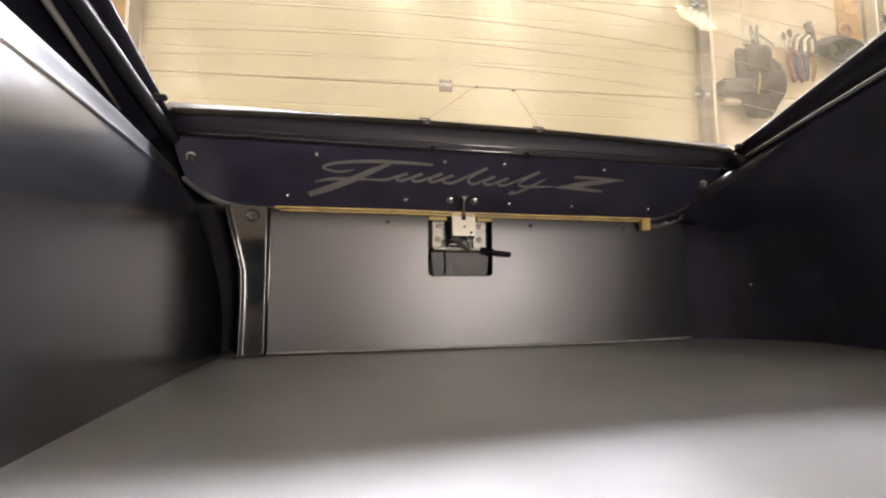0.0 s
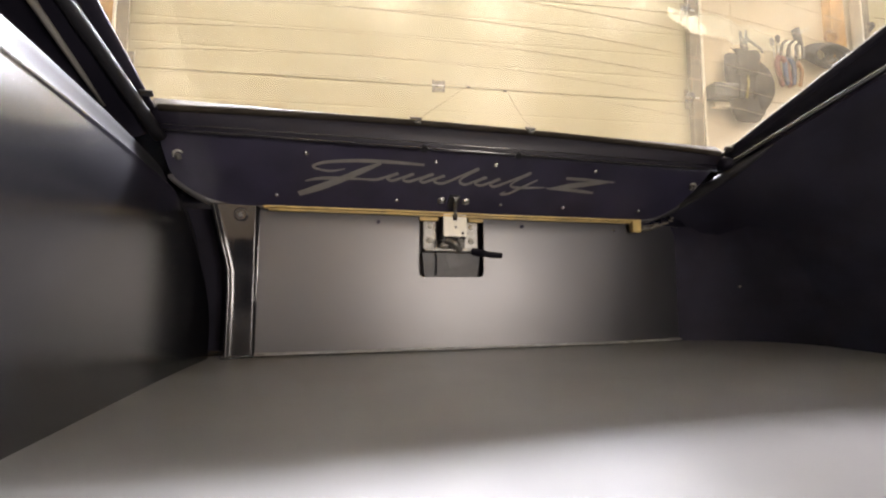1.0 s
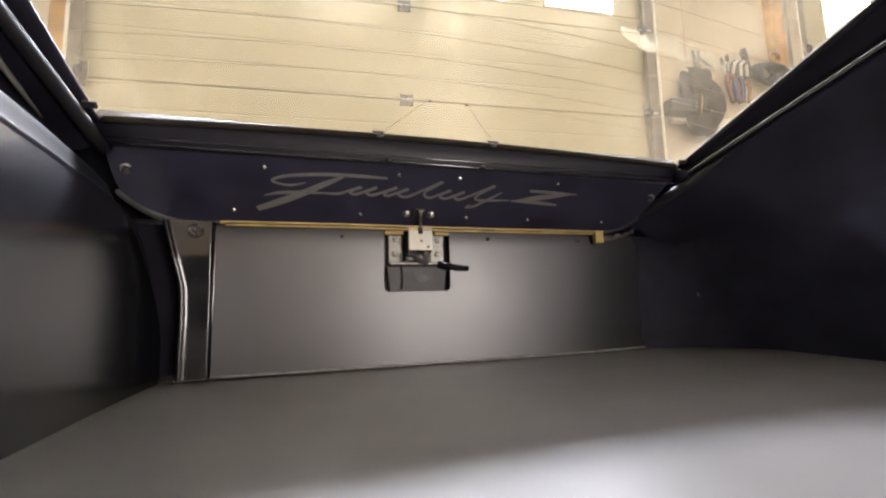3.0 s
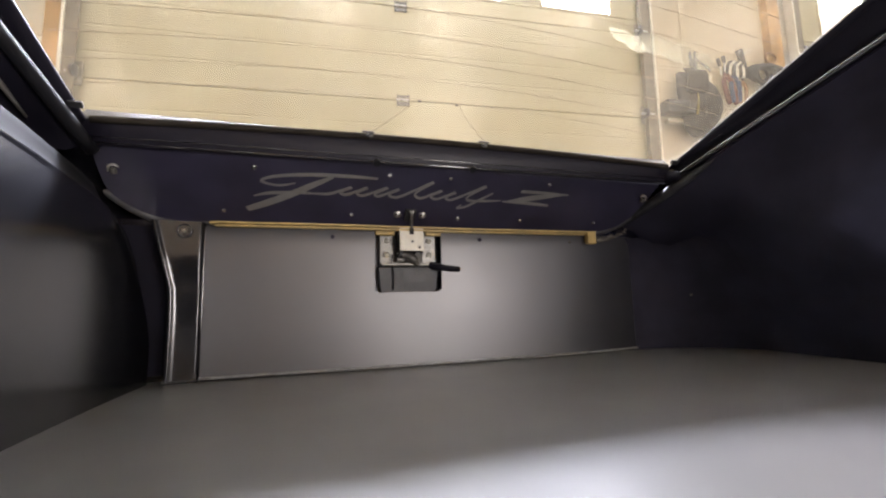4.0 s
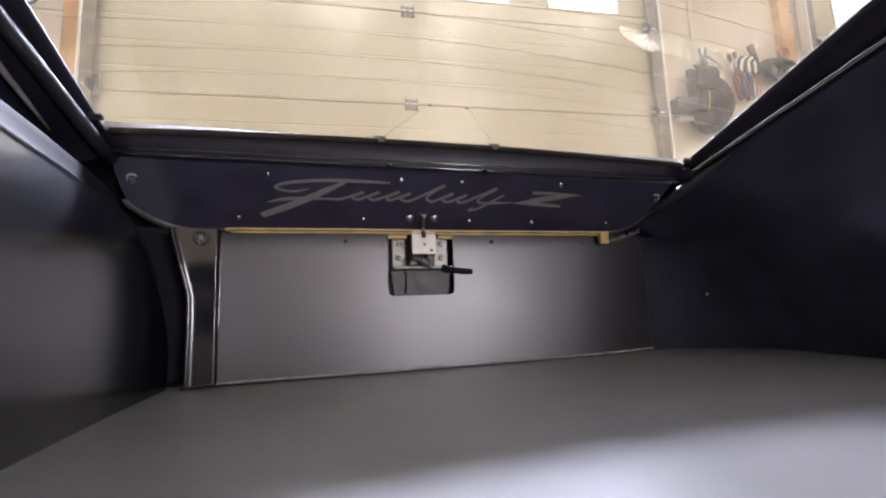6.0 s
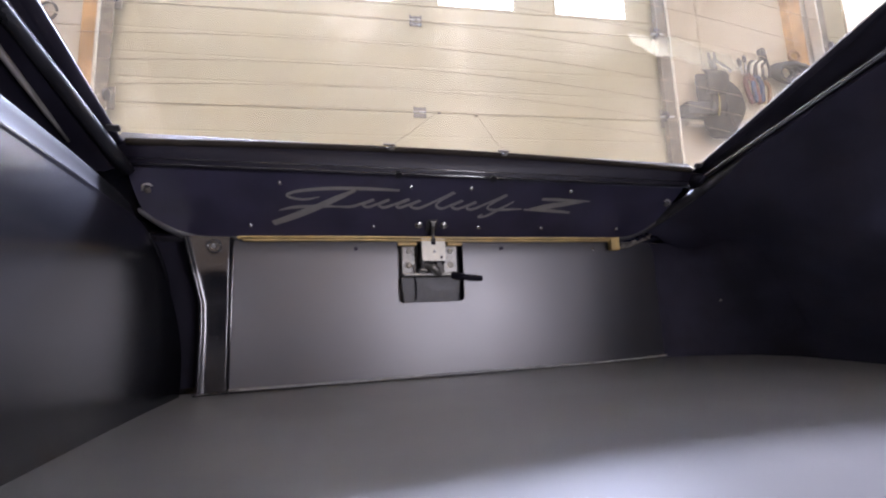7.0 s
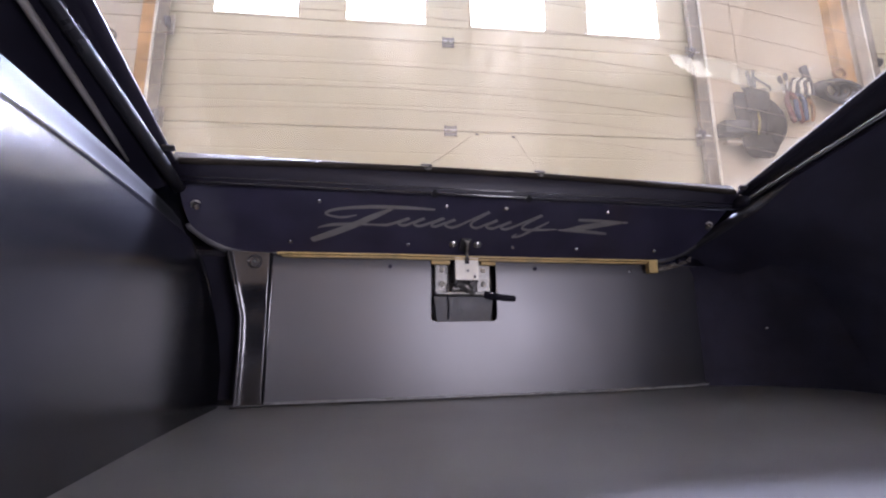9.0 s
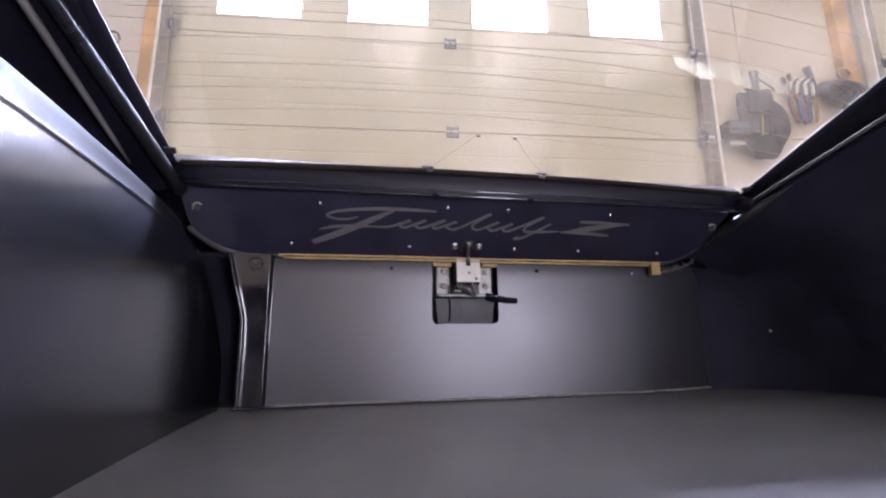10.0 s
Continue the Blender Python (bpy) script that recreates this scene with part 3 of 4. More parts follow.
def B(u, s, h=0.0):
    """A place on the slanted lower tailgate: across, up the slope, towards the load space."""
    return BOARD0 + Vector((u, 0, 0)) + UPB * s + INB * h


UPG, ING = Vector((0, -0.835, 0.55)), Vector((0, -0.55, -0.835))


def G(u, g, h=0.0):
    """A place on the rear glass: across, up the slope from its lower edge, towards the load space."""
    sag = -0.018 * (u / 0.5) ** 2
    return Vector((u, 0.670, 0.260)) + UPG * g + ING * (h - sag - 0.018)


def sheet(rows, depth, soft=True):
    """A sheet over rows of points, its thickness away from the load space, its rims flat."""
    grid = np.array([[tuple(p) for p in row] for row in rows], float)
    du, dv = np.gradient(grid, axis=0), np.gradient(grid, axis=1)
    n = np.cross(du, dv)
    n /= np.maximum(np.linalg.norm(n, axis=2, keepdims=True), 1e-9)
    if ((grid - (0, 0.3, 0.1)) * n).sum() < 0:
        n = -n
    bm = bmesh.new()
    a = [[bm.verts.new(p) for p in row] for row in grid]
    b = [[bm.verts.new(p) for p in row] for row in grid + n * depth]
    r, c = len(a), len(a[0])
    for g in (a, b):
        for i in range(r - 1):
            for j in range(c - 1):
                bm.faces.new((g[i][j], g[i + 1][j], g[i + 1][j + 1], g[i][j + 1])).smooth = soft
    for i in range(r - 1):
        for j in (0, c - 1):
            bm.faces.new([bm.verts.new(v.co) for v in (a[i][j], a[i + 1][j], b[i + 1][j], b[i][j])])
    for j in range(c - 1):
        for i in (0, r - 1):
            bm.faces.new([bm.verts.new(v.co) for v in (a[i][j], a[i][j + 1], b[i][j + 1], b[i][j])])
    return bm


part("cargo_floor", box((-0.50, -0.75, FZ - 0.02), (0.74, 0.81, FZ)), FLOORM, car, "dark grey satin load floor with faint scuffs")

# left side board: upright face, crease and ledge; its rear end is cut in a falling curve
SIDE_FACE = [(-0.4455, FZ, 0), (-0.4455, FZ + 0.006, 0), (-0.4452, -0.04, 0), (-0.4452, 0.02, 0.3), (-0.4455, 0.065, 0.6), (-0.4462, 0.100, 0.8), (-0.4480, 0.126, 0.95), (-0.4505, 0.143, 1), (-0.4533, 0.156, 1), (-0.4559, 0.166, 1), (-0.4583, 0.174, 1),
             (-0.4596, 0.1780, 1), (-0.4601, 0.1804, 1), (-0.4597, 0.1822, 1), (-0.4597, 0.1838, 1), (-0.4606, 0.1858, 1)]
SIDE_LEDGE = [(-0.4624, 0), (-0.4660, 0.0080), (-0.4706, 0.0210), (-0.4738, 0.0318), (-0.4752, 0.0340), (-0.4785, 0.0358), (-0.50, 0.050), (-0.60, 0.0475)]
faces, ledges = [], []
for y, zr in ((-0.75, 0.189), (0.0, 0.189), (0.30, 0.189), (0.37, 0.1865), (0.45, 0.180), (0.54, 0.171), (0.60, 0.163), (0.65, 0.156), (0.68, 0.149), (0.70, 0.138), (0.72, 0.124), (0.735, 0.111), (0.75, 0.094), (0.762, 0.076), (0.772, 0.055), (0.780, 0.033), (0.785, 0.012), (0.788, -0.002), (0.791, -0.025), (0.7935, -0.050), (0.7945, -0.075)):
    d, shrink = max(zr, 0.145) - 0.186, min(1.0, (zr - FZ) / (0.145 - FZ))
    turn = 0.009 * max(0.0, (min(y, 0.788) - 0.56) / 0.228) ** 2 - 0.014 * max(0.0, (y - 0.788) / 0.0065) ** 2
    faces.append([(x + turn, y, FZ + (z + d * k - FZ) * shrink) for x, z, k in SIDE_FACE])
    if y < 0.69:
        f = 1 - 0.24 * min(1, max(0, (y - 0.28) / 0.4))
        ledges.append([faces[-1][-1]] + [(x, y, 0.1885 + h * f + d) for x, h in SIDE_LEDGE])
part("side_board", sheet(faces, 0.005), SATIN, car, "smooth satin black side board with a beaded top crease")
# added bead: gives the highlight along the board's softly bent rear end
part("end_bead", tube([f[-1] for f in faces[9:-1]], [0.0008] + [0.0030] * 9 + [0.0024], 10), PAINT, car, "glossy bead added for the rear edge highlight", soft=True)
part("side_ledge", sheet(ledges, 0.005), LEDGE, car, "brushed black sloping ledge")
# unseen sheets added behind the gap, black so it reads as deep shade
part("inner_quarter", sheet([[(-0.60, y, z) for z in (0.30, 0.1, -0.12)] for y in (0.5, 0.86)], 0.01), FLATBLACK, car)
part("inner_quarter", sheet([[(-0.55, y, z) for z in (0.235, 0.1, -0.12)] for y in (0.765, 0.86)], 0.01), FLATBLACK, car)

# right side: bare black quarter panel leaning outwards towards the floor
RL0, RL1 = Vector((0.474, 0.673, 0.239)), Vector((0.552, 0.485, 0.331))
stations = []
for k in range(9):
    t = -0.25 + k * 0.55
    top = RL0 + (RL1 - RL0) * t
    top.x = min(top.x, 0.745)
    y = top.y
    if not k:
        stations.append([(0.447, 0.80, 0.166), (0.49, 0.803, 0.156), (0.56, 0.80, 0.10), (0.61, 0.79, 0.03), (0.65, 0.78, -0.05), (0.66, 0.78, FZ)])
    low = 0.014 if t < 0.1 else 0.0
    stations.append([top + Vector((0.012 + low, 0, -0.006 - low)), (min(top.x + 0.05, 0.764), y, top.z - 0.03), (0.60, y, 0.12), (0.64, y, 0.03), (0.675, y, -0.05), (0.69, y, FZ)])
part("quarter_panel", sheet(stations, 0.008), VELVET, car, "dull black quarter panel in deep shade")
part("corner_panel", sheet([[(x + k * (0.03 - min(z, 0.14)) * 0.4, y + max(0, z - 0.14) * 6, z) for z in (FZ, -0.04, 0.02, 0.08, 0.14, 0.146)] for x, y, k in ((0.455, 0.806, 0), (0.50, 0.803, 0), (0.54, 0.793, 0.2), (0.575, 0.772, 0.5), (0.605, 0.740, 0.8), (0.627, 0.70, 1), (0.643, 0.65, 1), (0.656, 0.59, 1), (0.667, 0.52, 1))], 0.006), VELVET, car)
# unseen dark sheet added to close the hole at the right corner
part("inner_quarter", sheet([[(x, 0.835, z) for z in (0.08, 0.17, 0.27)] for x in (0.47, 0.62, 0.768)], 0.006), VELVET, car)
part("panel_edge", tube(curve_points([(0.445, 0.80, 0.168), (0.456, 0.762, 0.184), (0.470, 0.718, 0.203), RL0 + (RL1 - RL0) * 0.1 + Vector((0.012, 0, -0.012)), RL0 + (RL1 - RL0) * 0.35 + Vector((0.012, 0, -0.008))], 5), [0.010] * 16 + [0.008, 0.006, 0.004, 0.002, 0.0005], 10), SEALDARK, car, "dull black rubber edge strip", soft=True)
place("side_screw", SCREW, CHROME, car, "small bright screw", pose(0.592, 0.760, 0.012, 90, 0, -34))

# tail board with its latch opening
PX0, PX1, PZ0, PZ1 = -0.3660, 0.490, FZ + 0.004, 0.142
CX0, CX1, CZ = -0.092, 0.033, 0.029


def tail_y(x, z):
    bow = 0.004 * (1 - ((x - 0.05) / 0.45) ** 2)
    fold = 0.004 * max(0, (z - 0.118) / 0.03) ** 1.5
    turn = 0.025 * max(0, (x - 0.29) / 0.2) ** 2
    return 0.786 + bow + fold + turn


def tail_board():
    bm = bmesh.new()
    xs = sorted(set([PX0, PX1, CX0, CX1] + [PX0 + (PX1 - PX0) * k / 40 for k in range(41)] + [0.37 + 0.008 * k for k in range(15)]))
    zs = sorted(set([PZ0, PZ1, CZ] + [PZ0 + (PZ1 - PZ0) * k / 24 for k in range(25)]))
    grid = {(x, z): bm.verts.new((x, tail_y(x, z), z)) for x in xs for z in zs}
    r = 0.010
    for x0, x1 in zip(xs, xs[1:]):
        for z0, z1 in zip(zs, zs[1:]):
            if x0 >= CX0 - 1e-6 and x1 <= CX1 + 1e-6 and z0 >= CZ - 1e-6:
                continue
            bm.faces.new((grid[x0, z0], grid[x1, z0], grid[x1, z1], grid[x0, z1]))
    for v in [v for v in bm.verts if not v.link_faces]:
        bm.verts.remove(v)
    for cx, sx in ((CX0, 1), (CX1, -1)):
        pts = [(cx, CZ)] + [(cx + sx * (r - r * math.sin(radians(a))), CZ + r - r * math.cos(radians(a))) for a in (0, 22, 45, 68, 90)]
        vs = [bm.verts.new((x, tail_y(x, z), z)) for x, z in pts]
        bm.faces.new(vs)
    thick(bm, 0.003)
    bmesh.ops.recalc_face_normals(bm, faces=bm.faces)
    bm.normal_update()
    for f in bm.faces:
        f.smooth = abs(f.normal.y) > 0.8
    bmesh.ops.split_edges(bm, edges=[e for e in bm.edges if len(e.link_faces) == 2 and e.link_faces[0].smooth != e.link_faces[1].smooth])
    return bm


part("tail_board", tail_board(), TAIL, car, "smooth satin black tail board with a square latch opening", soft=False)
# the lip's pale colour stands in for the light its rounding catches
part("board_lip", tube([(PX0 + (PX1 - PX0) * k / 30, tail_y(PX0 + (PX1 - PX0) * k / 30, 0) - 0.003, FZ + 0.0045 - 0.0018 * math.sin(math.pi * k / 30)) for k in range(31)], 0.0024, 8), LIPGLINT, car, "thin rounded lower lip", soft=True)
part("board_edge", tube([(PX0, tail_y(PX0, z) - 0.001, z) for z in (PZ0, 0.0, 0.06, 0.12, 0.14)], 0.0022, 8), SATIN, car, "thin rounded edge", soft=True)
# raised black discs stand in for the shade inside two holes
for x in (-0.166, 0.111):
    part("fixing_hole", tube([(x, 0.7835, 0.128), (x, 0.789, 0.128)], 0.0034, 12), VELVET, car, "small black hole")
place("board_screw", SCREW, CHROME, car, "small bright screw", pose(0.313, 0.7880, 0.1255, 90) @ Matrix.Diagonal((1.15, 1.15, 1.3, 1)))
part("tail_skin", box((-0.78, 0.90, -0.25), (0.78, 0.91, 0.18)), PAINT, car)
# unseen sheet added behind the board, black for the shade in its gaps
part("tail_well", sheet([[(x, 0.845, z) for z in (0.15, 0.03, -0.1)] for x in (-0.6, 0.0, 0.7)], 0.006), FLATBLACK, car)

# rounded pillar cover beside the tail board
stations = []
for z, xl in ((FZ + 0.001, -0.414), (-0.06, -0.4135), (0.0, -0.413), (0.04, -0.4145), (0.07, -0.4205), (0.10, -0.428), (0.125, -0.434), (0.147, -0.439)):
    yf = 0.782 - 0.004 * (z > 0.05)
    w, tilt = (-0.374) - (xl + 0.016), 0.20
    yl = yf - w * tilt
    stations.append([(-0.3672, 0.80, z), (-0.3672, yf + 0.005, z), (-0.3678, yf + 0.0018, z), (-0.370, yf + 0.0003, z), (-0.3715, yf - 0.0002, z), (-0.374, yf - 0.0006, z), (-0.374 - w * 0.5, yl + w * tilt * 0.47, z), (xl + 0.016, yl, z), (xl + 0.0130, yl - 0.0008, z), (xl + 0.0105, yl - 0.0018, z), (xl + 0.0082, yl - 0.0030, z), (xl + 0.0068, yl - 0.0037, z), (xl + 0.0055, yl - 0.0038, z), (xl + 0.0035, yl - 0.0028, z), (xl + 0.0018, yl + 0.0002, z), (xl + 0.0007, yl + 0.006, z), (xl - 0.001, yl + 0.022, z), (xl - 0.006, 0.815, z), (xl - 0.02, 0.84, z)])
pillar = part("pillar_cover", sheet(stations, 0.003), PAINT, car, "glossy black rounded pillar cover")
part("pillar_foot", tube([(-0.414, 0.774, FZ + 0.002), (-0.367, 0.781, FZ + 0.002)], 0.002, 8), PAINT, pillar)
part("washer", tube([(-0.392 + 0.010 * math.cos(k * math.pi / 12), 0.7725, 0.131 + 0.010 * math.sin(k * math.pi / 12)) for k in range(25)], 0.0017, 8), EDGE, pillar, "black cup washer", soft=True)
place("bolt", BOLT, CHROME, pillar, "bright bolt", pose(-0.392, 0.772, 0.131, 90) @ Matrix.Diagonal((0.52, 0.52, 0.9, 1)))

# yellow tape along the hatch opening
def strip(points, depth):
    return loft([[(x, y, z), (x, y, z2), (x, y + depth, z2), (x, y + depth, z)] for x, y, z, z2 in points])


part("yellow_tape", strip([(-0.350, 0.773, 0.1410, 0.1428), (-0.340, 0.773, 0.1405, 0.1436), (-0.15, 0.775, 0.1415, 0.1445), (0.05, 0.776, 0.1400, 0.1432), (0.20, 0.775, 0.1402, 0.1432), (0.345, 0.773, 0.1405, 0.143)], 0.012), GOLD, car, "worn yellow adhesive strip")
part("yellow_tape", strip([(-0.357, 0.770, 0.1440, 0.1475), (-0.347, 0.770, 0.1452, 0.1482), (-0.15, 0.772, 0.1460, 0.1492), (0.05, 0.773, 0.1448, 0.148), (0.20, 0.772, 0.1450, 0.148), (0.366, 0.770, 0.1448, 0.148)], 0.012), GOLD, car, "worn yellow adhesive strip")
part("yellow_tape", box((0.346, 0.770, 0.122), (0.366, 0.782, 0.1465), 0.0015), GOLD, car, "worn yellow adhesive tab")
for a, b in ((-0.090, -0.055), (0.004, 0.033)):
    part("yellow_tape", box((a, 0.788, 0.134), (b, 0.796, 0.1445), 0.001), GOLD, car, "worn yellow adhesive tab")

# seal round the hatch opening
seal = [(-0.496, 0.026), (-0.494, 0.022), (-0.485, 0.014), (-0.462, -0.012), (-0.433, -0.029), (-0.395, -0.033), (-0.36, -0.035), (-0.2, -0.035), (0.0, -0.035), (0.2, -0.035), (0.36, -0.034), (0.40, -0.028), (0.43, -0.010), (0.45, 0.016), (0.468, 0.045), (0.480, 0.07)]
part("hatch_seal", tube([B(p.x, p.y, -0.003) for p in curve_points([(a, b, 0) for a, b in seal], 4)], [0.0004, 0.0012, 0.0022, 0.0034, 0.0046, 0.0056, 0.0064, 0.0072, 0.0078] + [0.0085] * (len(seal) * 4 - 20) + [0.0075, 0.0065, 0.0055, 0.0045, 0.0035, 0.0025, 0.0015, 0.0004], 10), SEALM, car, "greyed black rubber hatch seal", soft=True)
bm = bmesh.new()
random.seed(4)
for k in range(26):
    q = k / 25
    own = bmesh.new()
    bmesh.ops.create_icosphere(own, subdivisions=2, radius=0.0065 * (1 - 0.55 * q) * random.uniform(0.7, 1.2))
    for v in own.verts:
        v.co *= 1 + 0.25 * noise.noise(v.co * 220 + Vector((k, 0, 0)))
        v.co.z *= 0.8
    bmesh.ops.translate(own, vec=(0.370 + 0.072 * q, 0.777 - 0.008 * q + random.uniform(-0.002, 0.003), 0.129 + 0.022 * q ** 1.3 + random.uniform(-0.003, 0.003)), verts=own.verts)
    join(bm, own)
part("corner_putty", bm, PUTTY, car, "lumpy smeared grey-black sealant", soft=True)

# channels beside the glass
def GL(g):
    return -0.485 - 0.11 * g


def inside(p):
    """Keeps a place within the body side."""
    return Vector((min(p.x, 0.764), p.y, p.z))


def GR(g):
    return 0.469 + 0.31 * g


gs = [-0.035, 0.0, 0.05, 0.12, 0.2, 0.35, 0.55, 0.78]
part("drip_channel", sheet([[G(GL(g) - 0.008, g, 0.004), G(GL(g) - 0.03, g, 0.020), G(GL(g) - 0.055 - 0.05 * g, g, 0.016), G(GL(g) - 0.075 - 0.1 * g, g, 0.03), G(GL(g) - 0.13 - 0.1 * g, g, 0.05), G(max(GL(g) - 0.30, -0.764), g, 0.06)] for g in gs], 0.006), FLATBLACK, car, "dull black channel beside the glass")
part("channel_seal", tube([G(GL(g) - 0.005 - 0.10 * g, g, 0.020) for g in gs], 0.009, 12), RUBBER, car, "black rubber strip with a soft sheen", soft=True)
part("grey_strip", tube([G(GL(g) - 0.039 - 0.035 * g, g, 0.030) for g in (0.02, 0.06, 0.12, 0.2, 0.35, 0.55)], [0.0015, 0.003, 0.004, 0.0045, 0.0045, 0.0045], 8), SILVER, car, "thin pale grey edge strip", soft=True)
RD = RL1 - RL0
rline = [RL0 + RD * t for t in (-0.10, 0.12, 0.5, 1.0, 1.6, 2.4, 3.4)]
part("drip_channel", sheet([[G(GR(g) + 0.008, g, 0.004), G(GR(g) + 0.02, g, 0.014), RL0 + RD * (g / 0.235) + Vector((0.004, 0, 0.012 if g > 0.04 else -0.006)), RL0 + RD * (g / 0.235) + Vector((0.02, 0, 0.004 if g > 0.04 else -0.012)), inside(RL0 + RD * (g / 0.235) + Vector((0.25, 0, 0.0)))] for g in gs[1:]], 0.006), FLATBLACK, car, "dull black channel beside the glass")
part("channel_edge", tube(rline, [0.0005, 0.0040] + [0.0048] * 5, 16), EDGE, car, "glossy black rolled body edge", soft=True)

# dark corner blob, made larger to cover the bright gap behind it
bm = bmesh.new()
bmesh.ops.create_icosphere(bm, subdivisions=3, radius=0.013, matrix=Matrix.Translation(RL0 + RD * 0.02 + Vector((0.0, 0.006, 0.003))) @ Matrix.Diagonal((1.0, 1.6, 1.0, 1)))
part("rubber_grommet", bm, FLATBLACK, car, "dull black blob covering the corner gap", soft=True)

# closing shell, roof and front
prof = [(-2.5, -0.3), (0.90, -0.3), (0.90, 0.17), (0.69, 0.27), (0.04, 0.70), (-1.4, 0.72), (-2.5, 0.32)]
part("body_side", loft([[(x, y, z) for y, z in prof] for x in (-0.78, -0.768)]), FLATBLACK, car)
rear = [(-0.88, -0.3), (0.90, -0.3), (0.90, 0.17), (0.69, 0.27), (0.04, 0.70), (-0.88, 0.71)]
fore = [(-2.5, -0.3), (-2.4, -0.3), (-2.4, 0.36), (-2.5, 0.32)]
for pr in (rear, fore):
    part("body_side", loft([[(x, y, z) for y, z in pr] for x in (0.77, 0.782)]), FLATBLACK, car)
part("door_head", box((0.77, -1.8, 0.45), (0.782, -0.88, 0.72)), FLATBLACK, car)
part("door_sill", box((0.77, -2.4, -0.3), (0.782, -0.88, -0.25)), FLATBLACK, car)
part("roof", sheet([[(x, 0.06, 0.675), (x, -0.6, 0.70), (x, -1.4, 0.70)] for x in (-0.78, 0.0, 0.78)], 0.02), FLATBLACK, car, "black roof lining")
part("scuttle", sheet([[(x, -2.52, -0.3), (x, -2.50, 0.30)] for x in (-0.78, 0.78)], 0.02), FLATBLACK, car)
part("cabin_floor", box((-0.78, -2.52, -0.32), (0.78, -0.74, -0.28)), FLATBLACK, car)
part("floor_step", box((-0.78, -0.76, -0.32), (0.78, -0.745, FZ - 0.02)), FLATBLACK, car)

# wheels under the shell
TYRE = mat("black_tyre_rubber", (0.02, 0.02, 0.021), 0.7, var=0.2, scale=20, bump=0.2, bscale=150)
for wx in (-0.66, 0.66):
    for wy in (0.0, -2.2):
        s = 1 if wx > 0 else -1
        wheel = part("wheel", loft([[(wx + s * a, wy + r * math.cos(2 * math.pi * k / 32), GROUND + 0.227 + r * math.sin(2 * math.pi * k / 32)) for k in range(32)] for a, r in ((-0.08, 0.15), (-0.09, 0.175), (-0.085, 0.205), (-0.06, 0.227), (0.06, 0.227), (0.085, 0.205), (0.09, 0.175), (0.08, 0.15))]), TYRE, car, "black tyre", soft=True)
        part("rim", loft([[(wx + s * a, wy + r * math.cos(2 * math.pi * k / 32), GROUND + 0.227 + r * math.sin(2 * math.pi * k / 32)) for k in range(32)] for a, r in ((-0.075, 0.15), (0.075, 0.15), (0.06, 0.12), (0.05, 0.05), (0.065, 0.03))]), STEEL, wheel, "steel rim", soft=True)

# ---- tailgate ----
gate = thing("tailgate", B(0, 0), "closed black tailgate with large rear glass", "tailgate")
left = [(-0.487, 0.108), (-0.489, 0.06), (-0.487, 0.031), (-0.474, 0.010), (-0.454, -0.008), (-0.433, -0.019), (-0.405, -0.025)]
right = [(0.385, -0.025), (0.408, -0.019), (0.430, -0.004), (0.447, 0.020), (0.456, 0.05), (0.462, 0.105)]
outline = [(p.x, p.y) for p in curve_points([(a, b, 0) for a, b in left], 3)] + [(p.x, p.y) for p in curve_points([(a, b, 0) for a, b in right], 3)]
trim = part("trim_board", plate(outline, 0.004, lambda a, b, c: B(a, b, c)), TRIM, gate, "flat textured black trim board")
part("board_top_edge", tube([B(-0.487 + 0.949 * k / 20, 0.1085, 0.004) for k in range(21)], 0.0011, 6), SEALM, trim, "thin greyed edge of the board")
zdir = Matrix(((1, 0, 0), tuple(UPB), tuple(INB))).transposed().to_4x4()
for u, s in [(-0.285, 0.087), (-0.077, 0.087), (0.029, 0.088), (0.222, 0.089), (-0.338, 0.0), (-0.135, 0.0), (0.063, 0.0), (0.193, 0.0), (0.364, 0.0)]:
    place("trim_screw", SCREW, CHROME, gate, "", Matrix.Translation(B(u, s, 0.004)) @ zdir)
for u in (-0.053, -0.007):
    place("striker_bolt", BOLT, STEEL, gate, "", Matrix.Translation(B(u, 0.004, 0.004)) @ zdir)
st = part("striker", tube([B(-0.029, 0.016, 0.010), B(-0.029, 0.006, 0.014), (-0.027, 0.772, 0.160), (-0.0265, 0.774, 0.148), (-0.026, 0.776, 0.138)], 0.0032, 10), WORN, gate, "straight steel striker pin", soft=True)
part("pin_head", tube([B(-0.0335, 0.016, 0.010), B(-0.0245, 0.016, 0.010)], 0.0022, 8), WORN, st)
part("striker_base", plate(rounded(-0.040, -0.010, -0.020, 0.018, 0.003), 0.004, lambda a, b, c: B(a, b, 0.004 + c)), DARKMETAL, st)

# frame under and beside the glass
def rail_section(u, s0, s1, bulge):
    """The rail's face at u, rolling over from the trim board to the glass behind it."""
    back = (G(u, 0.001, 0.001) - B(u, 0)).dot(INB)
    lean = [radians(16 + 50 * (k / 20) ** 0.75) for k in range(20)]
    run, fall = sum(math.cos(a) for a in lean), sum(math.sin(a) for a in lean)
    q, h = s0, bulge
    row = [B(u, q, h)]
    for a in lean:
        q += (s1 - s0) * math.cos(a) / run
        h -= (bulge - back) * math.sin(a) / fall
        row.append(B(u, q, h))
    return row


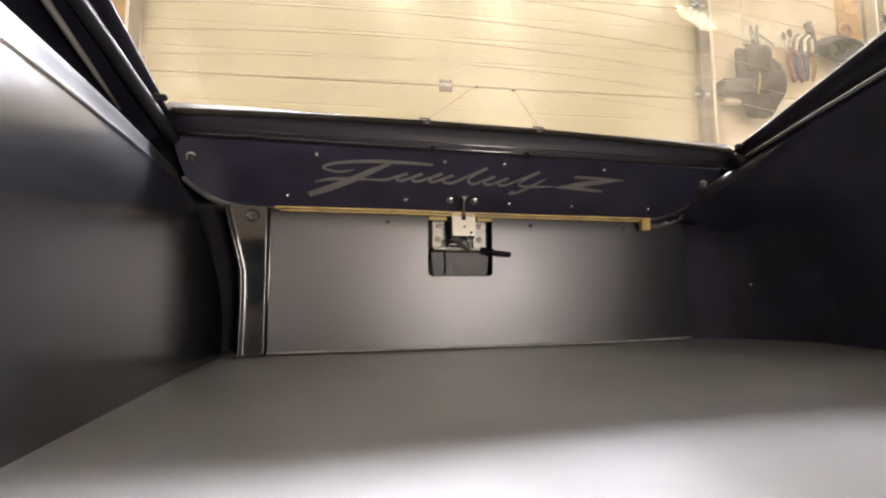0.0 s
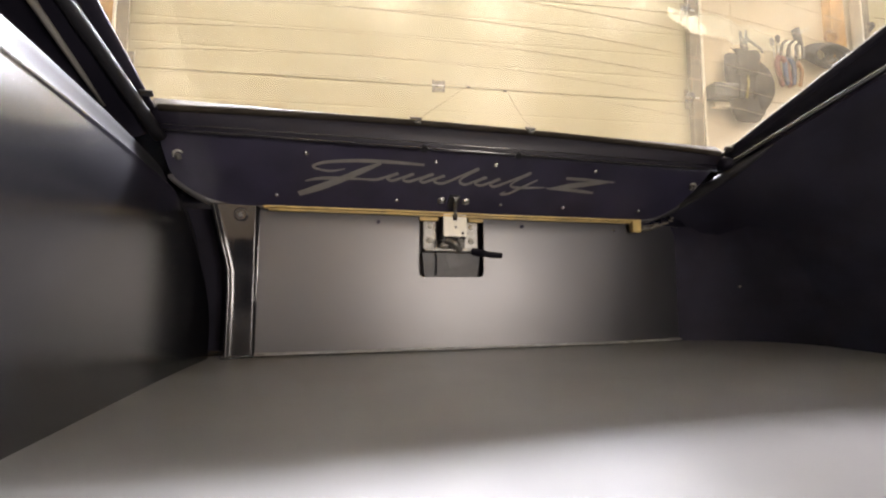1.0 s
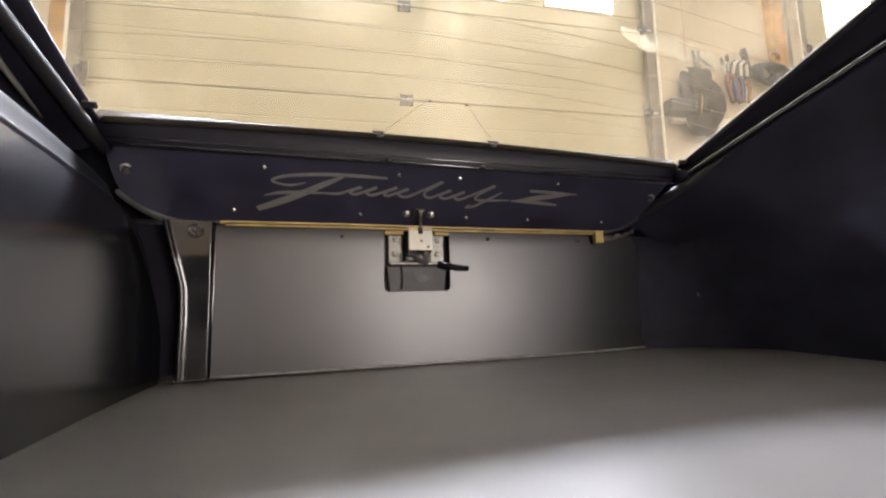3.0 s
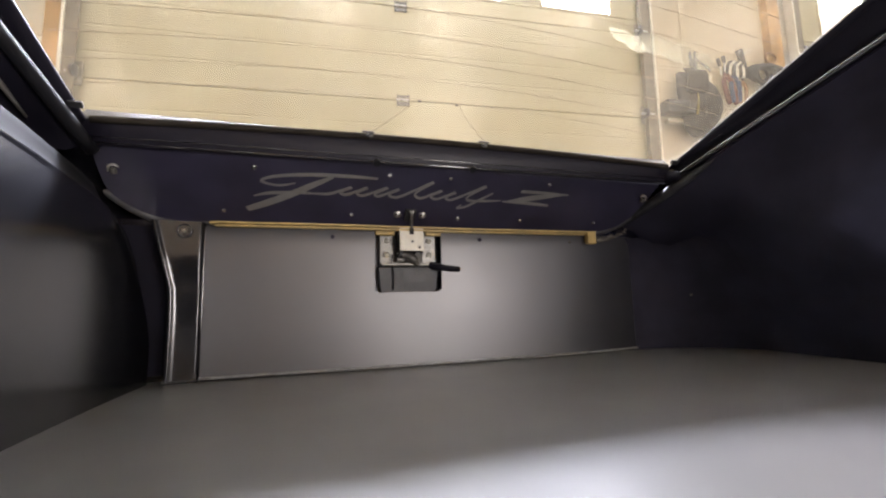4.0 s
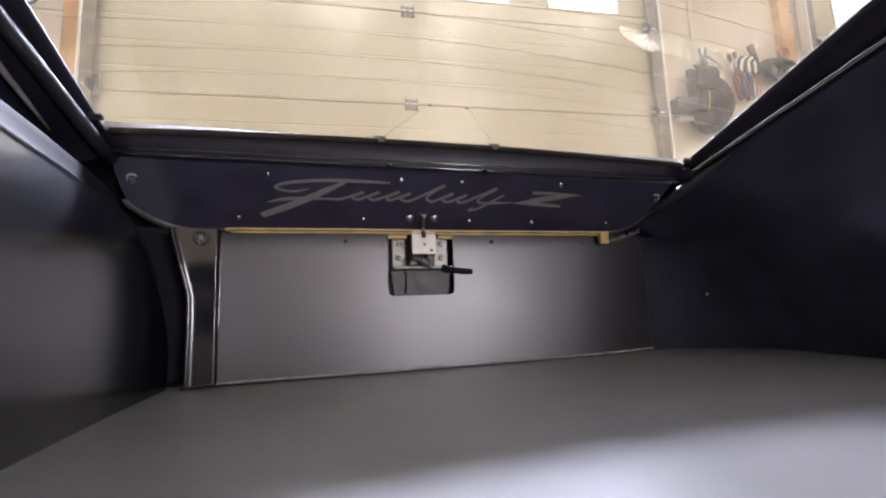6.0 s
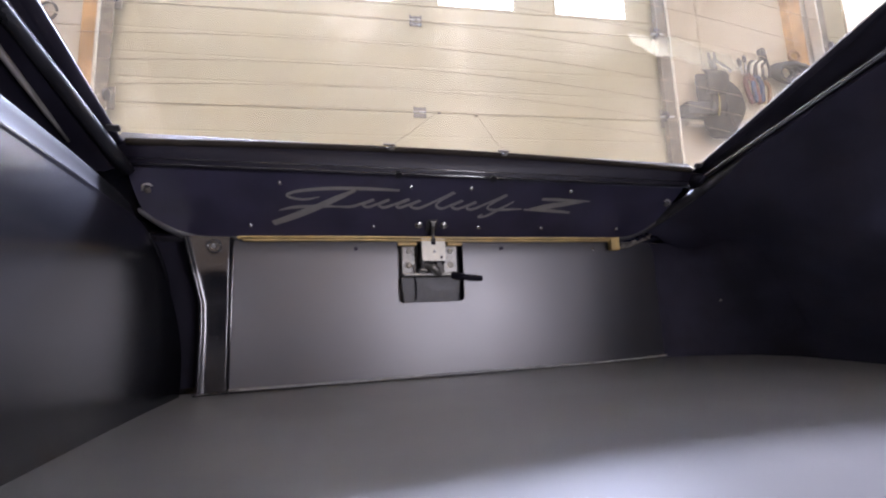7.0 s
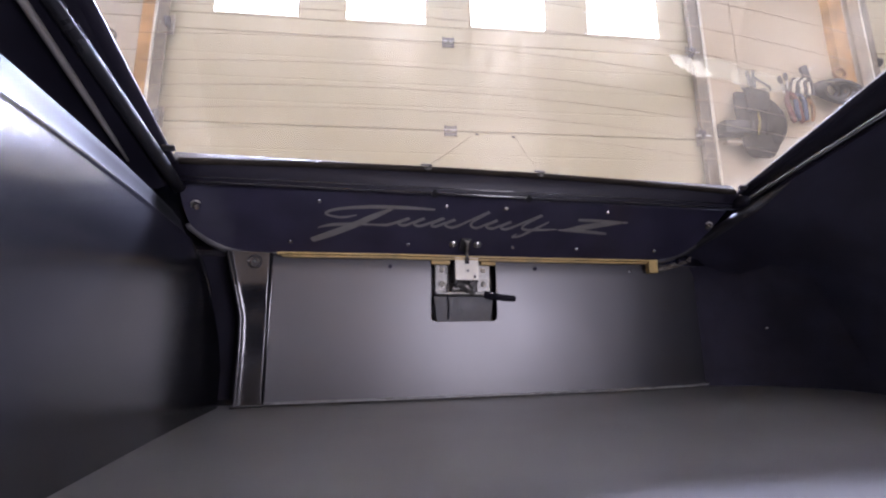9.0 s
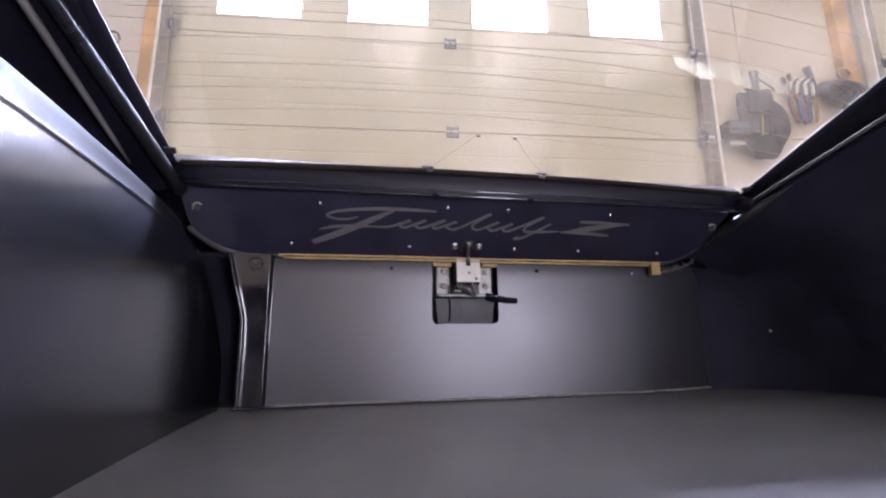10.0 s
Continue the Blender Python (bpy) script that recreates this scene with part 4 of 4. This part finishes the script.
us = [-0.492 + 0.965 * k / 24 for k in range(25)]
sections = [rail_section(u, 0.110, 0.1405, 0.009) for u in us]
low_rail = part("lower_rail", smooth(loft([row + [B(u, 0.1405, -0.03), B(u, 0.110, -0.03)] for u, row in zip(us, sections)])), RAILM, gate, "satin black rounded lower rail")
# beads added to the dull rail to carry its thin highlight streaks
for k, r in ((2, 0.0019), (6, 0.0012)):
    part("rail_bead", tube([row[k] - INB * (r * 0.45) for row in sections], r, 12), BEADM, low_rail, "thin glossy bead added for a highlight streak", soft=True)
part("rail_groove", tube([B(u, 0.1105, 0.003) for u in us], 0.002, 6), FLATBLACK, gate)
for u in (-0.101, 0.062):
    part("plug", tube([B(u, 0.113, 0.004), B(u, 0.113, 0.0105)], 0.006, 12), RUBBER, gate, "black rubber plug")
for e, sgn in ((GL, -1), (GR, 1)):
    part("side_rail", smooth(loft([[G(e(g) + sgn * (-0.002 + 0.024 * (0.5 - 0.5 * math.cos(math.pi * k / 8))), g, 0.007 * math.sin(math.pi * k / 8)) for k in range(9)] + [G(e(g) + sgn * 0.022, g, -0.003), G(e(g) + sgn * 0.002, g, -0.003)] for g in gs[1:]])), RAILM, gate, "black rounded side rail with rubber")
# pale line painted as the glare on the right glass edge
part("glass_edge", tube([G(GR(g) - 0.003, g, 0.002) for g in gs[1:]], [0.0004, 0.0008, 0.0010, 0.0011, 0.0011, 0.0011, 0.0011], 6), PALEDGE, gate, "thin pale line painted as glare along the dusty glass edge", soft=True)
part("outer_skin", sheet([[B(u, s, -0.035) for s in (-0.06, 0.05, 0.095)] for u in (-0.62, 0, 0.62)], 0.004), PAINT, gate)
gl = part("rear_glass", sheet([[G(e, g) for g in (0.001, 0.1, 0.2, 0.3, 0.4, 0.6, 0.78)] for e in [-0.60 + 1.2 * k / 16 for k in range(17)]], 0.004), GLASS, gate, "curved rear glass, dusty towards the corners, with haze painted round the windows")
gl.visible_shadow = False
part("glass_seal", tube([G(-0.478 + 0.940 * k / 24, 0.0022, 0.002) for k in range(25)], 0.0050, 12), DUSTYSEAL, gate, "dusty grey sealant line", soft=True)
# heater lines on the glass
for g0 in (0.075, 0.106, 0.137, 0.168, 0.199, 0.230, 0.261, 0.292):
    pts = []
    for k in range(25):
        u = -0.480 + 0.96 * k / 24
        pts.append(G(u, g0 - 0.010 * ((u - 0.03) / 0.35) ** 2, 0.0015))
    part("heater_line", tube(pts, 0.00032, 5), COPPER, gl, "hair-thin brown heater line")

# greasy smear on the glass
for material, u0, u1, wide, h in ((SMEAR, 0.206, 0.290, 0.0075, -0.0055), (FILM, 0.24, 0.43, 0.012, -0.0075)):
    rows = []
    for k in range(21):
        q = k / 20
        u = u0 + (u1 - u0) * q
        w = wide * min(1, 5 * q + 0.05, 5 * (1 - q) + 0.05) * (1 + 0.35 * noise.noise(Vector((k * 0.6, 2.0, wide * 99))))
        mid = 0.217 - (0.26 if material == SMEAR else 0.12) * (u - 0.206) + 0.003 * noise.noise(Vector((k * 0.45, 7.0, 1.0)))
        rows.append([G(u + 0.003 * noise.noise(Vector((k * 0.9, j, 3.0))), mid + j * w, h) for j in (-1, -0.5, 0, 0.5, 1)])
    sm = part("dust_smear", sheet(rows, 0.0006, False), material, gl, "whitish greasy smear")
    sm.visible_shadow = False
# terminals, clips and corner hooks
for (u, s), (wu, wg) in zip(((-0.118, 0.150), (0.076, 0.150)), ((-0.045, 0.072), (0.014, 0.072))):
    clip = part("wire_clip", box((-0.0095, -0.0012, 0), (0.0095, 0.0022, 0.004), 0.0008, 1), WORN, gate, "small dull metal wire clip", Matrix.Translation(G(u + 0.001, 0.0125, 0.003)) @ zdir)
    part("clip_tongue", tube([G(u + 0.007, 0.012, 0.006), G(u - 0.001, 0.0075, 0.008), G(u + 0.005, 0.0045, 0.007)], 0.0016, 8), DARKMETAL, clip)
    part("clip_foot", box((-0.005, -0.0016, 0), (0.006, 0.0012, 0.004), 0.0008, 1), WORN, clip, "", Matrix.Translation(G(u + 0.004, 0.0055, 0.003)) @ zdir)
    w = part("terminal_wire", tube(curve_points([G(u + 0.004, 0.012, 0.006), G(u * 0.45 + wu * 0.55, 0.045, 0.004), G(wu + (0.004 if u > 0 else -0.006), wg, 0.003)]), 0.00035, 5), COPPER, gate, "thin brown wire")
    part("terminal", box((-0.003, -0.0014, 0), (0.003, 0.0014, 0.0015), 0.0005, 1), DARKMETAL, gate, "small dark solder terminal", Matrix.Translation(G(wu, wg, 0.001)) @ zdir)
for e, g, sgn in ((-0.483, 0.027, 1), (0.463, 0.018, -1)):
    part("corner_clip", box((-0.008, -0.004, 0), (0.008, 0.005, 0.005), 0.0015, 2), DARKMETAL, gate, "small dark metal corner clip", Matrix.Translation(G(e, g, 0.006)) @ zdir)
for p, sgn in ((B(-0.469, 0.075, 0.006), 1), (B(0.443, 0.074, 0.006), -1)):
    h = part("bump_stop", tube(curve_points([p + Vector((-0.006 * sgn, 0.002, -0.007)), p + Vector((-0.004 * sgn, -0.002, 0.0)), p + Vector((0.002 * sgn, -0.002, 0.0022)), p + Vector((0.007 * sgn, 0.001, 0.0))]), [0.0012] * 4 + [0.0018] * 12 + [0.0012] * 3, 8), STEEL, gate, "small worn metal bump stop", soft=True)
    part("stop_base", tube([p + Vector((0, 0.006, -0.008)), p + Vector((0, 0.001, -0.002))], 0.004, 12), WORN, h)

# grey emblem on the trim board, kept as plain slanted shapes
emblem = thing("emblem", B(-0.02, 0.045, 0.004), "silver-grey slanted emblem shapes on the black trim board", "emblem")


def ribbon(pts, widths, h=0.0045):
    """A flat band along points on the trim board, rising a hair so that it may cross itself."""
    ps = curve_points([(a, b, w) for (a, b), w in zip(pts, widths)], 7)
    rows = []
    for i, p in enumerate(ps):
        q0, q1 = ps[max(i - 1, 0)], ps[min(i + 1, len(ps) - 1)]
        d = Vector((q1.x - q0.x, q1.y - q0.y)).normalized()
        n, up = Vector((-d.y, d.x)) * p.z * 0.5, h + 0.0008 * i / len(ps)
        rows.append([B(p.x - n.x, p.y - n.y, up), B(p.x + n.x, p.y + n.y, up), B(p.x + n.x, p.y + n.y, up + 0.0004), B(p.x - n.x, p.y - n.y, up + 0.0004)])
    return loft(rows)


for pts, ws in (
        ([(-0.302, 0.005), (-0.268, 0.021), (-0.229, 0.042), (-0.196, 0.062), (-0.168, 0.078)], (0.010, 0.0125, 0.012, 0.010, 0.005)),
        ([(-0.226, 0.062), (-0.250, 0.056), (-0.272, 0.060), (-0.274, 0.066), (-0.252, 0.074), (-0.205, 0.080), (-0.150, 0.0815), (-0.096, 0.080)], (0.002, 0.004, 0.004, 0.0045, 0.0055, 0.0065, 0.0065, 0.004)),
        ([(-0.290, 0.033), (-0.266, 0.040), (-0.232, 0.043), (-0.196, 0.0435)], (0.002, 0.006, 0.006, 0.003))):
    part("stroke", ribbon(pts, ws), SILVER, emblem)
wave, broad = [(-0.196, 0.043)], [0.0035]
for low, high, lean in ((-0.174, 0.059, 0.036), (-0.146, 0.060, 0.034), (-0.118, 0.062, 0.040), (-0.092, 0.060, 0.034), (-0.058, 0.079, 0.058), (-0.018, 0.062, 0.036), (0.012, 0.060, 0.032), (0.040, 0.077, 0.058)):
    wave += [(low, 0.0435), (low + lean * 0.55, 0.0435 + (high - 0.0435) * 0.55), (low + lean, high), (low + lean * 0.52, 0.0435 + (high - 0.0435) * 0.30)]
    broad += [0.0055, 0.0045, 0.0055, 0.0040]
part("stroke", ribbon(wave + [(0.074, 0.044), (0.105, 0.0445), (0.136, 0.047)], broad + [0.0055, 0.005, 0.002]), SILVER, emblem)
part("stroke", ribbon([(0.116, 0.063), (0.092, 0.045), (0.070, 0.029), (0.055, 0.026), (0.062, 0.034)], (0.003, 0.0055, 0.005, 0.004, 0.002), 0.0049), SILVER, emblem)
for pts, ws in (([(0.170, 0.0705), (0.215, 0.0700), (0.270, 0.0685)], (0.006, 0.0065, 0.003)), ([(0.140, 0.0455), (0.190, 0.0445), (0.238, 0.0410)], (0.003, 0.0075, 0.005)), ([(0.150, 0.0465), (0.196, 0.0565), (0.258, 0.0685)], (0.003, 0.0125, 0.004))):
    part("stroke", ribbon(pts, ws, 0.0052), SILVER, emblem)

# ---- latch in the tail board opening ----
latch = thing("hatch_latch", (-0.026, 0.80, 0.08), "worn steel hatch latch in the tail board opening", "latch")
bm = loft([[(-0.084 + i, y0, z), (0.030 - i, y0, z), (0.030 - i, 0.845, z), (-0.084 + i, 0.845, z)] for z, i, y0 in ((0.028, 0.006, 0.803), (0.0745, 0.0005, 0.800), (0.077, 0.004, 0.804))])
part("lower_case", smooth(bm, False), CASE, latch, "dark grey pressed lower case")
for x0, x1 in ((-0.081, -0.054), (-0.001, 0.027)):
    wing = part("wing_plate", box((x0, 0.806, 0.082), (x1, 0.812, 0.142), 0.002, 2), WING, latch, "worn zinc side plate")
    for z in (0.126, 0.099):
        place("bolt", PALEBOLT, PALE, wing, "", pose((x0 + x1) / 2, 0.806, z, 90) @ Matrix.Diagonal((0.85, 0.85, 0.8, 1)))
part("base_flange", box((-0.080, 0.795, 0.078), (0.026, 0.825, 0.084), 0.002, 2), WING, latch, "worn zinc flange")
front = part("front_plate", plate(rounded(-0.048, 0.104, -0.004, 0.147, 0.003), 0.003, lambda a, b, c: Vector((a, 0.777 - c + (b - 0.104) * 0.05, b))), PALE, latch, "pale plated front plate")
part("plate_hole", tube([(-0.012, 0.7765, 0.110), (-0.012, 0.7728, 0.110)], 0.0024, 10), FLATBLACK, front, "small dark hole")
part("plate_rivet", tube([(-0.025, 0.7770, 0.121), (-0.025, 0.7732, 0.121)], 0.0022, 10), DARKMETAL, front)
part("slot", box((-0.0300, 0.7735, 0.134), (-0.0225, 0.7775, 0.1475)), FLATBLACK, front)
for x in (-0.047, -0.006):
    part("side_cheek", box((x - 0.0015, 0.776, 0.100), (x + 0.0015, 0.812, 0.145), 0.001, 1), DARKMETAL, latch)
part("pawl", tube(curve_points([(-0.040, 0.790, 0.098), (-0.028, 0.786, 0.094), (-0.018, 0.788, 0.086), (-0.012, 0.792, 0.080)]), [0.007] * 6 + [0.008] * 7 + [0.005] * 6, 10), WORN, latch, "worn hooked pawl", soft=True)
part("spring", tube([(-0.010 + 0.006 * math.cos(k * 0.9), 0.792 + 0.004 * math.sin(k * 0.9), 0.085 + 0.0006 * k) for k in range(28)], 0.0012, 6), STEEL, latch, "small coil spring")
part("pivot", tube([(-0.050, 0.790, 0.089), (-0.038, 0.790, 0.088)], 0.0045, 12), WORN, latch)
part("cable", tube(curve_points([(-0.058, 0.800, 0.100), (-0.060, 0.797, 0.085), (-0.0565, 0.797, 0.060), (-0.0575, 0.799, 0.034)]), 0.0012, 6), FLATBLACK, latch, "thin black cable")
part("back_plate", plate(rounded(-0.094, 0.026, 0.035, 0.146, 0.006), 0.004, lambda a, b, c: Vector((a, 0.826 - c, b))), DARKMETAL, latch, "dark grey metal behind the latch")
part("lever", tube(curve_points([(0.016, 0.802, 0.079), (0.028, 0.792, 0.0755), (0.042, 0.786, 0.0725), (0.056, 0.785, 0.0712), (0.068, 0.785, 0.0705)]), [0.0092] * 5 + [0.0085] * 5 + [0.0072] * 8 + [0.0066] * 6 + [0.0052], 12, 0.8), FLATBLACK, latch, "black bent release lever", soft=True)
